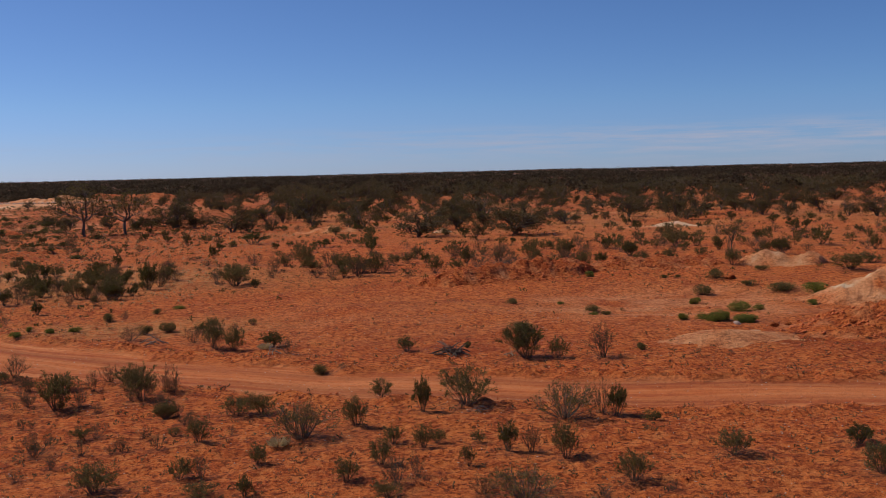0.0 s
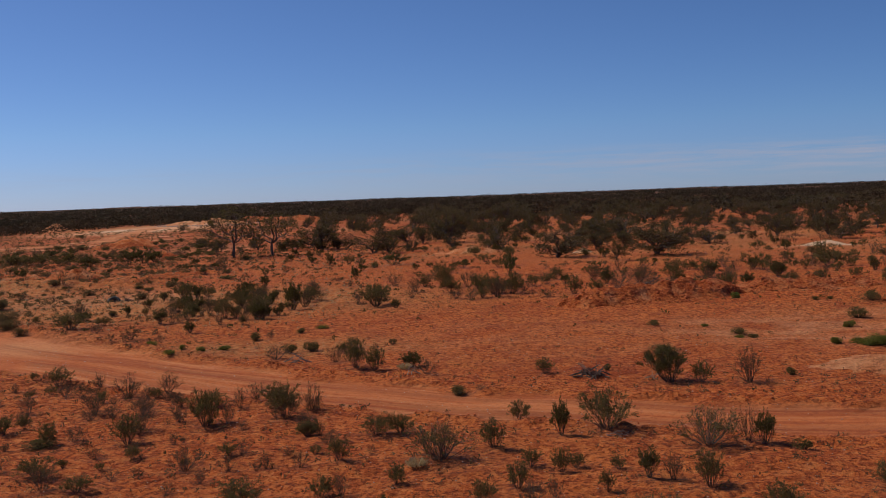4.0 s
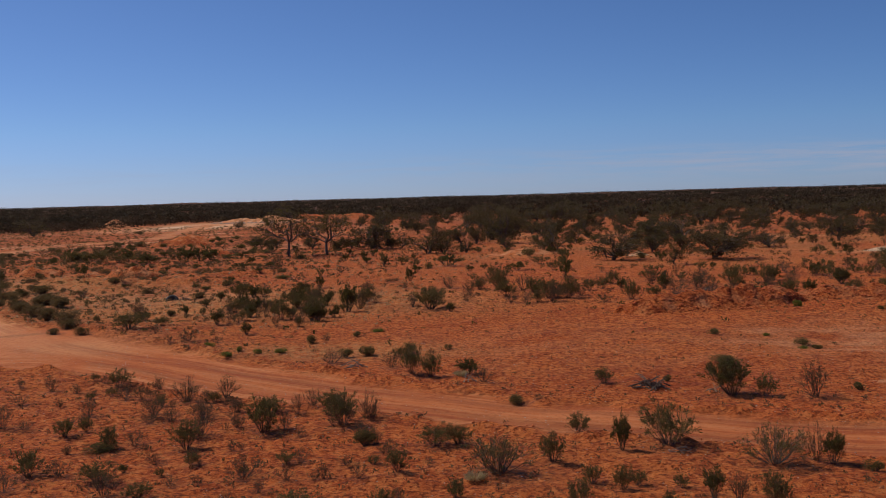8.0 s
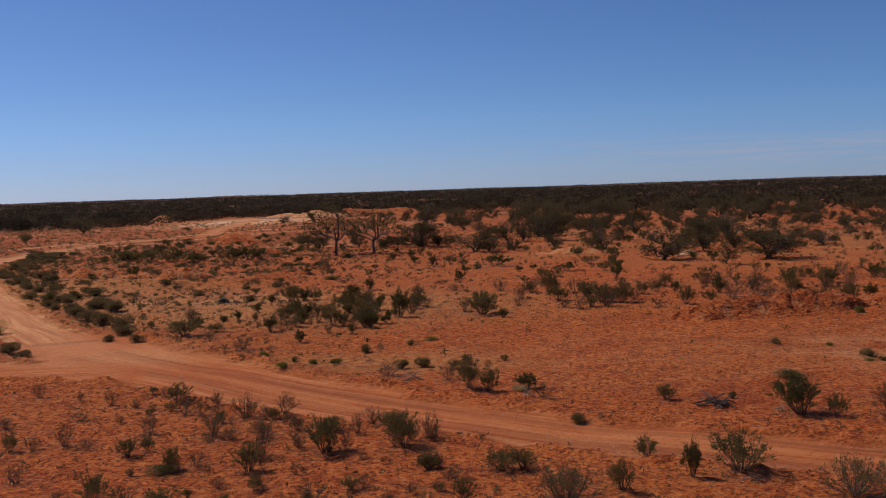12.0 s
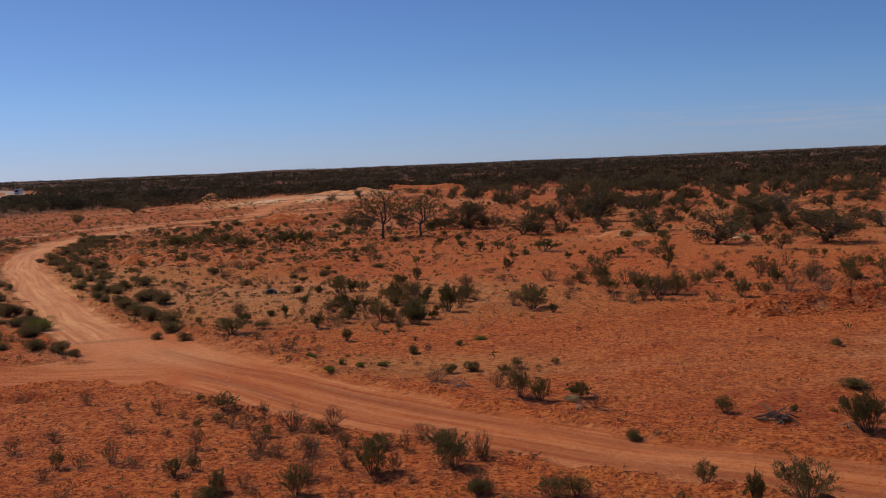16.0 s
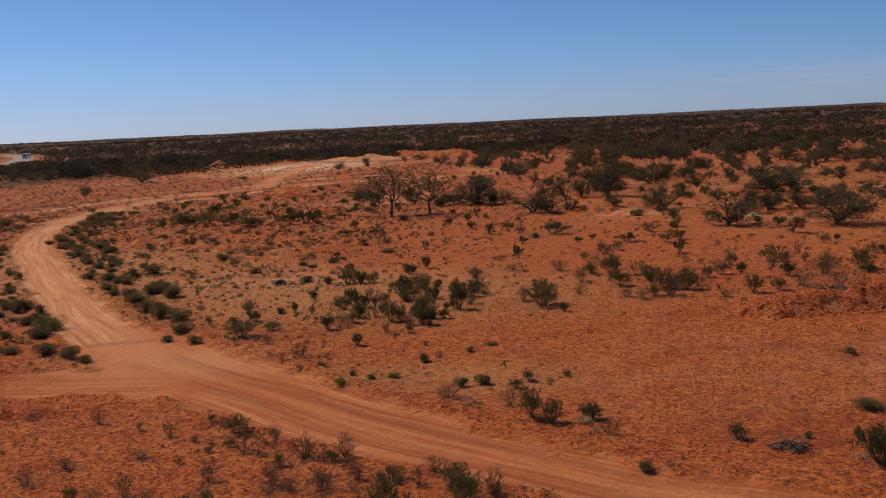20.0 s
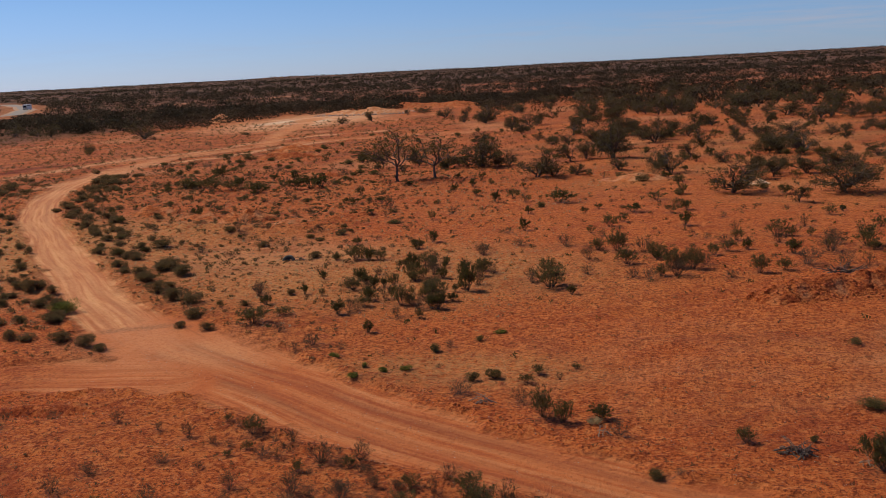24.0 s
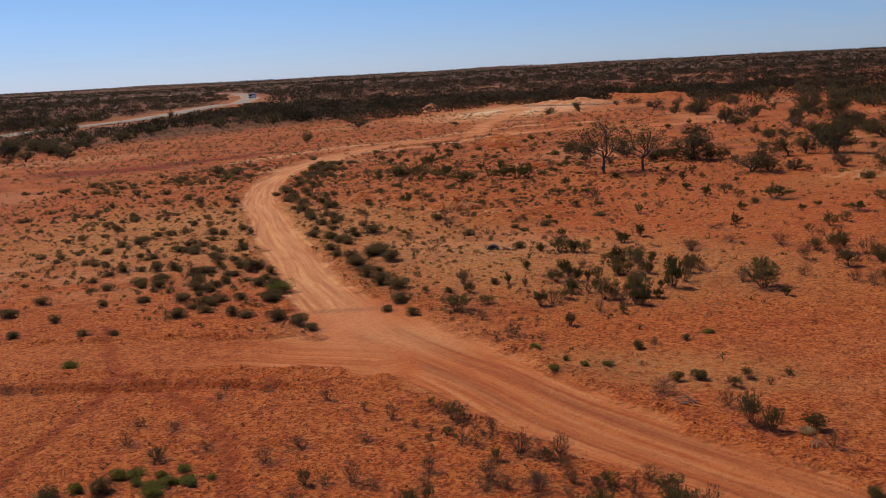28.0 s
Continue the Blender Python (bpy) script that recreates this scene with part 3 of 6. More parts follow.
# ---- mesh tools ----
class Shape:
    """Collects points and faces for one mesh."""

    def __init__(self):
        self.v, self.f = [], []

    def tube(self, pts, r0, r1, sides=4):
        base = len(self.v)
        n = len(pts)
        for i, p in enumerate(pts):
            a = pts[max(i - 1, 0)]
            b = pts[min(i + 1, n - 1)]
            d = (b - a).normalized() if (b - a).length > 1e-6 else Vector((0, 0, 1))
            s = d.orthogonal().normalized()
            t = d.cross(s)
            r = r0 + (r1 - r0) * i / (n - 1)
            for k in range(sides):
                w = 2 * math.pi * k / sides
                self.v.append(p + (s * math.cos(w) + t * math.sin(w)) * r)
        for i in range(n - 1):
            for k in range(sides):
                a, b = base + i * sides + k, base + i * sides + (k + 1) % sides
                self.f.append((a, b, b + sides, a + sides))
        self.f.append(tuple(base + (n - 1) * sides + k for k in range(sides)))

    def blade(self, p, d, length, width, rnd):
        """A narrow pointed leaf."""
        d = d.normalized()
        s = d.cross(Vector((rnd.uniform(-1, 1), rnd.uniform(-1, 1), rnd.uniform(-1, 1))))
        s = s.normalized() * width / 2 if s.length > 1e-5 else d.orthogonal() * width / 2
        base = len(self.v)
        self.v += [p, p + d * length + s, p + d * length - s]
        self.f.append((base, base + 1, base + 2))

    def lump(self, c, r, rnd, squash=1.0):
        """An uneven six-cornered stone."""
        base = len(self.v)
        for d in ((1, 0, 0), (0, 1, 0), (-1, 0, 0), (0, -1, 0), (0, 0, 1), (0, 0, -0.6)):
            self.v.append(Vector(c) + Vector(d) * r * rnd.uniform(0.7, 1.3) * (squash if d[2] else 1.0))
        for a, b in ((0, 1), (1, 2), (2, 3), (3, 0)):
            self.f += [(base + a, base + b, base + 4), (base + b, base + a, base + 5)]

    def mesh(self, name, mat, smooth_faces=False):
        me = bpy.data.meshes.new(name)
        me.from_pydata([tuple(p) for p in self.v], [], self.f)
        if smooth_faces:
            me.polygons.foreach_set("use_smooth", np.ones(len(me.polygons), bool))
        me.materials.append(mat)
        return me


def child(name, me, parent, label=""):
    ob = new(name, me)
    ob.parent = parent
    return tagged(ob, label)


def part(name, bm, mat, parent, label=""):
    me = bpy.data.meshes.new(name)
    bm.to_mesh(me)
    bm.free()
    me.materials.append(mat)
    return child(name, me, parent, label)


def bent(rnd, a, b, n=4, wobble=0.06, lift=0.0):
    pts = []
    size = (b - a).length
    for i in range(n):
        u = i / (n - 1)
        p = a.lerp(b, u)
        if 0 < i:
            p = p + Vector((rnd.uniform(-1, 1), rnd.uniform(-1, 1), rnd.uniform(-1, 1))) * wobble * size
        p.z += lift * math.sin(u * math.pi)
        pts.append(p)
    return pts


def rand_dir(rnd):
    while True:
        v = Vector((rnd.uniform(-1, 1), rnd.uniform(-1, 1), rnd.uniform(-1, 1)))
        if 0.05 < v.length < 1:
            return v.normalized()


def along(pts, u):
    k = min(int(u * (len(pts) - 1)), len(pts) - 2)
    return pts[k].lerp(pts[k + 1], u * (len(pts) - 1) - k)


# ---- shrubs: built one metre high and one metre wide ----
def fan_shrub(seed, stems, leaves, spread, leaf, leaf_mat, stem_mat, start=0.35, thick=0.016, dense=False):
    """Stems that fan out of one foot, each forked twice, leaves on the outer reach."""
    rnd = random.Random(seed)
    wood, green = Shape(), Shape()
    tips = []
    lean = Vector((rnd.uniform(-0.12, 0.12), rnd.uniform(-0.12, 0.12), 0))
    for i in range(stems):
        a = 2 * math.pi * (i + rnd.uniform(-0.4, 0.4)) / stems
        r = spread * (rnd.random() ** 0.6) * 0.5
        hgt = rnd.uniform(0.62, 1.0) * (1 - 0.35 * (r / 0.5) ** 2)
        foot = Vector((math.cos(a) * 0.05, math.sin(a) * 0.05, -0.04))
        top = Vector((math.cos(a) * r, math.sin(a) * r, hgt)) + lean * hgt
        pts = bent(rnd, foot, top, 4, 0.05)
        for k in (1, 2):
            out = Vector((pts[k].x, pts[k].y, 0)) * 0.12
            pts[k] = pts[k] + out
        wood.tube(pts, thick, thick * 0.3, 3)
        tips.append((pts, start, 1.0))
        for k in range(rnd.randint(2, 4)):
            u = rnd.uniform(0.3, 0.8)
            o = along(pts, u)
            d = (top - foot).normalized() + rand_dir(rnd) * 0.75
            d.z = abs(d.z)
            b = o + d.normalized() * rnd.uniform(0.15, 0.34) * (1.1 - 0.4 * u)
            tp = [o, b]
            wood.tube(tp, thick * 0.5, thick * 0.18, 3)
            tips.append((tp, 0.1, 1.0))
            for q in range(1):
                o2 = along(tp, rnd.uniform(0.3, 0.9))
                b2 = o2 + ((b - o).normalized() + rand_dir(rnd) * 0.7).normalized() * rnd.uniform(0.07, 0.15)
                tp2 = [o2, b2]
                wood.tube(tp2, thick * 0.28, thick * 0.12, 3)
                tips.append((tp2, 0.0, 1.0))
    for i in range(leaves):
        pts, u0, u1 = rnd.choice(tips)
        u = u0 + (u1 - u0) * rnd.random() ** 0.7
        p = along(pts, u) + rand_dir(rnd) * (0.07 if dense else 0.05) * rnd.random()
        d = (pts[-1] - pts[0]).normalized() + rand_dir(rnd) * 0.9 + Vector((0, 0, 0.25))
        green.blade(p, d, leaf * rnd.uniform(0.7, 1.4), leaf * rnd.uniform(0.25, 0.42), rnd)
    return wood.mesh("stems", stem_mat), green.mesh("foliage", leaf_mat)


def mound_shrub(seed, leaves, leaf, leaf_mat, stem_mat, flat=0.9):
    """A low rounded bush of small leaf sprays on short stems."""
    rnd = random.Random(seed)
    wood, green = Shape(), Shape()
    lobes = [(Vector((rnd.uniform(-0.34, 0.34), rnd.uniform(-0.34, 0.34), rnd.uniform(0.18, 0.5))), rnd.uniform(0.15, 0.34)) for _ in range(9)]
    for c, r in lobes:
        for k in range(4):
            tip = c + rand_dir(rnd) * r * 0.8
            tip.z = max(tip.z, 0.1)
            wood.tube(bent(rnd, Vector((c.x * 0.2, c.y * 0.2, -0.04)), tip, 3, 0.08), 0.014, 0.005, 3)
    for i in range(leaves):
        c, r = rnd.choice(lobes)
        d = rand_dir(rnd)
        p = c + d * r * rnd.uniform(0.45, 1.15) ** 0.8
        p.z = p.z * flat
        if p.z < 0.02:
            p.z = rnd.uniform(0.01, 0.2)
        green.blade(p, d + rand_dir(rnd) * 0.8 + Vector((0, 0, 0.3)), leaf * rnd.uniform(0.7, 1.4), leaf * rnd.uniform(0.35, 0.55), rnd)
    return wood.mesh("stems", stem_mat), green.mesh("foliage", leaf_mat)


PIECES = {}


def as_thing(name, meshes, names, label, category, group):
    root = new(name)
    PIECES[root.name] = [child(nm, me, root) for me, nm in zip(meshes, names)]
    return tagged(root, label, category, group)


SHRUB_PARTS = ("stem", "foliage")


def shrub_models(far):
    """The kinds of shrub; those for far off carry fewer, larger leaves."""
    k, big = (0.3, 1.75) if far else (1.0, 1.0)
    n = lambda v: int(v * k)
    st = lambda v: int(v * (0.5 if far else 1.0))
    tw = 1.4 if far else 1.0
    seed = 1000 if far else 0
    few = lambda v: 3 if far else v
    return {
        "twiggy": [as_thing("twiggy_shrub", fan_shrub(seed + 100 + i, st(24 + i), n(1000), 1.1, 0.042 * big, LEAF_DRY, TWIG, 0.3, 0.007 * tw), SHRUB_PARTS,
                            "half-bare brown twiggy desert shrub on red soil", "shrub", "desert shrubs") for i in range(few(6))],
        "green": [as_thing("green_shrub", fan_shrub(seed + 200 + i, st(24 + i), n(2900), 1.05, 0.052 * big, LEAF, TWIG, 0.28, 0.007 * tw), SHRUB_PARTS,
                           "olive-green desert shrub fanning from thin stems", "shrub", "desert shrubs") for i in range(few(7))],
        "dense": [as_thing("dense_shrub", fan_shrub(seed + 300 + i, st(20), n(3600), 0.9, 0.055 * big, LEAF_DARK, BARK, 0.1, 0.009 * tw, True), SHRUB_PARTS,
                           "dense dark green desert shrub on red soil", "shrub", "desert shrubs") for i in range(few(4))],
        "low": [as_thing("low_shrub", mound_shrub(seed + 400 + i, n(2600), 0.06 * big, LEAF, TWIG), SHRUB_PARTS,
                         "low rounded olive shrub close to the ground", "shrub", "desert shrubs") for i in range(3)],
        "fresh": [as_thing("fresh_green_shrub", mound_shrub(seed + 500 + i, n(2600), 0.065 * big, LEAF_FRESH, TWIG), SHRUB_PARTS,
                           "low fresh-green bush on red soil", "shrub", "desert shrubs") for i in range(2)],
        "salt": [as_thing("saltbush", mound_shrub(seed + 600 + i, n(2300), 0.068 * big, LEAF_SALT, TWIG), SHRUB_PARTS,
                          "rounded grey-green saltbush near the dirt track", "shrub", "saltbushes") for i in range(few(5))],
    }


KINDS = shrub_models(False)
KINDS["broad"] = [as_thing("broad_shrub", fan_shrub(700 + i, 46, 2400, 1.2, 0.042, LEAF, CHAR, 0.4, 0.007), SHRUB_PARTS,
                           "broad tangled shrub with dark stems and sparse leaves", "shrub", "desert shrubs") for i in range(2)]
FAR_KINDS = shrub_models(True)
PLACED, ROOTS = set(), []
placer = random.Random(11)


FAR_OFF = {"mulga": [], "salt": []}


def far_plant(kind, x, y, hgt, wid):
    """Notes a far tree or bush for the one mass of its kind."""
    FAR_OFF[kind].append((x, y, hgt, wid))


def plant(kind, x, y, hgt, wid):
    """Sets a shrub or tree on the ground; the first of each model is the model itself, the others copies that share its meshes."""
    models = FAR_KINDS[kind] if kind in FAR_KINDS and y > 84 else KINDS[kind]
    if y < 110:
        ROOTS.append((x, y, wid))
    ob = models[placer.randrange(len(models))]
    m = Matrix.Translation((x, y, h_at(x, y) - 0.01)) @ Matrix.Rotation(placer.uniform(0, 6.28), 4, "Z") @ Matrix.Diagonal((wid, wid * placer.uniform(0.85, 1.15), hgt, 1))
    if ob.name in PLACED:
        root = ob.copy()
        scene.collection.objects.link(root)
        for piece in PIECES[ob.name]:
            twin = piece.copy()
            scene.collection.objects.link(twin)
            twin.parent = root
    else:
        PLACED.add(ob.name)
        root = ob
    root.matrix_basis = m
    return root


# places: x, y, height, width
TWIGGY_A = [
    (5.3, 20.5, 0.33, 0.44), (2.7, 21.1, 0.52, 0.6), (7, 20.9, 0.3, 0.3), (0.7, 21.9, 0.73, 0.61), (1.2, 22.5, 0.63, 0.39), (-4.1, 23, 0.6, 0.48),
    (-8.8, 23.5, 0.4, 0.36), (-8.2, 24.4, 0.42, 0.33), (4.2, 24.2, 0.76, 0.64), (-12.2, 23.6, 0.75, 0.75), (-5.7, 25.4, 0.48, 0.39), (-6.7, 25.5, 0.52, 0.39),
    (-15.1, 23.7, 0.61, 0.61), (-9.1, 25.8, 0.7, 0.88), (-10.9, 24.9, 0.31, 0.47), (-10.3, 25.2, 0.28, 0.31), (-16.3, 25, 0.48, 0.64), (-14.5, 25.4, 0.56, 0.64),
    (-10.4, 28.4, 0.43, 0.39), (6.8, 28, 1.07, 0.68), (-6, 29.2, 0.55, 0.4), (-18.7, 26.7, 0.69, 0.69), (-9.5, 31, 0.84, 0.52), (-11.2, 31.2, 0.53, 0.53),
]
TWIGGY_B = [
    (-12.1, 30.2, 0.84, 0.74), (-7.1, 32.8, 1.05, 0.89), (-12, 33.5, 0.56, 0.45), (-9.8, 33.4, 0.84, 0.51), (-20.7, 30.6, 0.59, 0.59), (-19.8, 31.2, 0.99, 0.69),
    (-13, 32.6, 0.72, 0.86), (-9.5, 34.4, 0.69, 0.64), (-15, 32.9, 0.91, 1.02), (-21.2, 29.2, 0.51, 0.58), (-17.4, 32.8, 0.82, 0.61), (-18.9, 31.1, 0.45, 0.52),
    (-13.3, 35.7, 0.89, 0.84), (-1.4, 36.2, 0.27, 0.37), (8.6, 36.6, 1.38, 1.19), (-14.9, 35.7, 0.98, 1.2), (-24.1, 31.7, 0.72, 0.72), (-19.5, 34.5, 0.4, 0.32),
    (-23.8, 33.6, 0.5, 0.66), (-16.7, 37.2, 0.67, 0.5), (-21.4, 35, 0.5, 0.59), (-3.8, 39.9, 0.74, 0.67), (-27.4, 32.2, 0.47, 0.5), (-21.6, 37.6, 0.82, 0.59),
]
TWIGGY_C = [
    (-31, 31.5, 0.51, 0.77), (-20.1, 36.9, 0.43, 0.43), (-23.3, 38.1, 0.43, 0.36), (-30.2, 33.6, 0.5, 0.62), (-25.8, 39, 0.69, 0.62), (-32.1, 33.4, 0.5, 0.72),
    (-8.4, 43.5, 0.8, 0.8), (-11.4, 44.2, 0.81, 1.03), (-7.1, 47, 0.41, 0.37), (-30.9, 37.5, 0.35, 0.58), (-29.5, 39.5, 0.43, 0.59), (-31.6, 38.9, 0.44, 0.5),
    (-13.4, 48.5, 0.24, 0.4), (-40.7, 35.5, 0.45, 0.61), (-42.2, 35.1, 0.61, 0.92), (-13.7, 52.1, 0.5, 0.5), (-19.6, 51.1, 0.44, 0.49), (-21.9, 50.1, 0.44, 0.55),
    (-21.4, 51.5, 0.79, 1.02), (-24.4, 53.9, 0.6, 0.72), (-21.5, 59.6, 0.6, 0.7), (-17.7, 60.2, 1, 1), (-20.6, 62.5, 1.2, 0.9), (-24.3, 65.8, 0.9, 0.9),
]
TWIGGY_D = [
    (-15.4, 67.2, 1.3, 1.1), (-11.8, 68.2, 1.1, 1.1), (-3.9, 69.1, 0.9, 0.9), (-5, 69.4, 0.7, 0.9), (1.5, 69.7, 0.7, 0.9), (-15.1, 71.1, 0.9, 0.9),
    (-23.5, 70.4, 0.7, 0.8), (9.1, 73.3, 1.2, 1.4), (6.7, 74.1, 1.4, 1.7), (26.6, 73.6, 0.5, 0.6), (-8.7, 76.1, 1.3, 1.1), (-17.5, 78.7, 1, 1.4),
    (-4.8, 78.8, 1.4, 1.5), (8.8, 78.7, 1.5, 1.8), (-15, 82, 0.6, 1), (-11.2, 82.2, 1.2, 1.3), (1.4, 82.6, 0.9, 1.1), (16.3, 82.3, 1.1, 1.2),
    (24.3, 83.5, 0.7, 0.8), (-28.6, 86.1, 0.5, 0.7), (20.6, 84.2, 1.2, 1.1), (29.4, 84.5, 1.4, 1.1), (-17.4, 88.7, 0.5, 1.1), (19.3, 88.2, 0.8, 1.1),
]
TWIGGY_E = [
    (-25.1, 100.2, 0.8, 0.9), (-32.5, 102.8, 1.8, 1), (-21.8, 126.7, 0.8, 0.9), (-12.2, 129, 0.9, 1),
]
GREEN_A = [
    (0.5, 21, 0.44, 0.59), (-3.9, 21.4, 0.34, 0.75), (6.3, 21.7, 0.77, 0.77), (-6.5, 22.3, 0.77, 1.12), (12.2, 21.5, 0.85, 1), (-0.5, 22.2, 0.58, 0.54),
    (-4.6, 22.9, 0.6, 0.56), (2.5, 23.3, 0.57, 0.33), (0.3, 23.4, 0.73, 0.65), (-2.8, 23.8, 0.58, 0.49), (5, 23.5, 0.95, 0.74), (9.3, 23.4, 0.7, 0.91),
    (-11.2, 23.5, 0.44, 0.74), (1.4, 24.9, 0.69, 0.52), (2.9, 25.1, 0.39, 0.35), (0.6, 25.4, 0.53, 0.53), (1.8, 25.5, 0.44, 0.44), (-4.7, 25.9, 0.71, 0.58),
    (-13.1, 25.1, 0.63, 0.95), (-15.3, 25.2, 0.81, 0.89), (-0.5, 27.6, 0.9, 0.67), (-6.4, 29.2, 0.55, 0.7), (-4.2, 29.3, 0.7, 1), (-3.5, 29.5, 0.65, 0.76),
]
GREEN_B = [
    (2.9, 29.6, 1.32, 1.53), (-12.1, 28.9, 0.98, 0.89), (-10.2, 30.8, 1.35, 1.09), (-14.7, 28.9, 0.81, 0.63), (-7.7, 31.6, 1.23, 1.23), (0.2, 31.4, 0.7, 0.7),
    (-16.8, 30, 0.66, 0.72), (-8.6, 33.7, 0.63, 1.05), (-21.5, 30.5, 0.68, 0.6), (6.9, 36.9, 0.88, 0.76), (-28.7, 30.6, 0.57, 0.74), (1.1, 39.7, 0.67, 0.74),
    (-18.9, 38.2, 0.83, 0.95), (-6.2, 41.1, 1.1, 0.83), (-7.1, 41.6, 1.32, 1.04), (-8.6, 46.2, 0.55, 0.65), (-8.2, 47.6, 0.53, 0.57), (-6.5, 48.6, 0.34, 0.45),
    (-26.7, 55.4, 1.1, 1.9), (-19.2, 61.3, 1.4, 1.2), (-25.7, 57.8, 0.6, 1), (-17.2, 62.4, 1.6, 1.4), (-10.3, 66.8, 1.6, 2.1), (31.3, 65.1, 1.2, 2.4),
]
GREEN_C = [
    (3.4, 71.4, 1.5, 1.1), (35.2, 70.3, 0.9, 1.5), (-1.1, 72.7, 1.6, 1.5), (-2.5, 73.1, 1.6, 1.5), (-25.3, 76.1, 1, 1.1), (-27.5, 76.7, 1.4, 1.7),
    (-29.3, 77.2, 0.7, 0.7), (0.4, 77.3, 1, 1), (26.9, 76.3, 0.6, 0.9), (-6.8, 79.4, 1.9, 1.5), (-8.4, 79.9, 1, 1), (11.6, 80.8, 1.8, 1.9),
    (40.4, 80.5, 1.4, 1.2), (14.6, 82.9, 1.6, 1.7), (2.3, 83.8, 1.1, 0.9), (32.9, 83.2, 0.5, 0.4), (6.5, 85.7, 0.7, 0.8), (5.6, 86, 1.5, 1.4),
    (38.5, 86.7, 1.4, 2.1), (20.2, 87.9, 1.5, 1.3), (23.9, 88.4, 0.9, 1), (32.1, 89.2, 1, 0.9), (26.2, 89.5, 1.6, 2.2), (23.5, 91.3, 0.7, 1),
]
GREEN_D = [
    (43.2, 91.1, 0.9, 0.9), (46.4, 94.4, 0.9, 0.9), (-3.1, 98.4, 1.1, 1.1), (31.8, 100.7, 0.8, 1.1), (-18.7, 108.8, 0.7, 0.9), (-4.9, 108.2, 0.9, 1.7),
    (-20.8, 112.1, 1.2, 1.4), (36.9, 114.6, 1, 0.9), (-10.1, 128.1, 0.8, 1),
]
BROAD_A = [
    (3.6, 20.6, 0.8, 1.32), (-1.9, 26, 1.08, 1.7), (5.6, 27.5, 1.15, 1.43),
]
DENSE_A = [
    (-2.8, 21.4, 0.52, 0.41), (3.6, 24.3, 0.77, 0.64), (12.8, 24, 0.55, 0.81), (-12.9, 26.2, 0.25, 0.25), (7.2, 27.7, 0.96, 0.58), (1.5, 29, 1.15, 0.55),
    (5.8, 37.4, 1.4, 1.47), (-4.7, 41.6, 0.7, 0.84), (-22.4, 58.4, 0.92, 0.92), (-21.5, 61.9, 1, 0.7), (-16.7, 62.3, 0.6, 0.5), (-16, 62.5, 0.6, 0.7),
    (-8.6, 64.5, 0.7, 0.7), (-15.8, 65.5, 2, 1.2), (-28.2, 60.7, 0.7, 0.8), (-23.6, 67.5, 0.7, 0.7), (-19.3, 74.4, 0.6, 0.5), (-26.2, 76.3, 1.2, 1.1),
    (-23.7, 81.8, 1, 1.3), (-23, 84.4, 1.1, 0.8), (-17, 99.4, 0.8, 0.9), (-11.5, 99.4, 0.7, 0.7), (-6.8, 99.8, 0.9, 1.6), (-10.4, 102.4, 0.6, 0.7),
]
DENSE_B = [
    (39.5, 102.5, 0.8, 0.7), (-28.6, 107.8, 0.4, 0.7), (-14.9, 107.3, 1.5, 2.9), (43.7, 106.3, 1.2, 1.4), (45.9, 108.3, 1, 0.9), (-25.4, 113.9, 0.8, 1.2),
    (-40.6, 117.2, 1.1, 0.8), (35.9, 115.1, 0.6, 0.7), (-28.9, 117.9, 0.9, 1), (-46.8, 131, 0.7, 0.6), (-31.7, 131, 0.8, 0.9), (-28.7, 133, 0.7, 1),
]
LOW_A = [
    (8.1, 27, 0.38, 0.47), (-14.7, 28.4, 0.36, 1.07), (-2.1, 36, 0.43, 0.67), (10.5, 38.2, 0.39, 0.46), (3.6, 40, 0.34, 0.41), (6.5, 44.3, 0.43, 1.3),
    (-11.2, 46.3, 0.54, 0.62), (-10.2, 46.8, 0.62, 0.78), (-14.2, 51.1, 0.57, 0.65), (11.7, 50.7, 0.3, 0.5), (11.2, 52.1, 0.42, 0.85), (-12.3, 53.2, 0.37, 0.51),
    (7.1, 54.4, 0.39, 0.79), (23.4, 56.4, 0.55, 1.84), (18.9, 57.5, 0.7, 1.1), (22.2, 59.2, 0.4, 0.8), (21.4, 63.1, 0.7, 1.2), (19.1, 63.8, 0.3, 0.5),
    (18.3, 64, 0.3, 0.5), (25.9, 67.1, 0.4, 0.9), (-22.5, 74.2, 0.7, 0.6), (-29.6, 95, 0.5, 1.8), (31.1, 93.8, 0.6, 0.8),
]
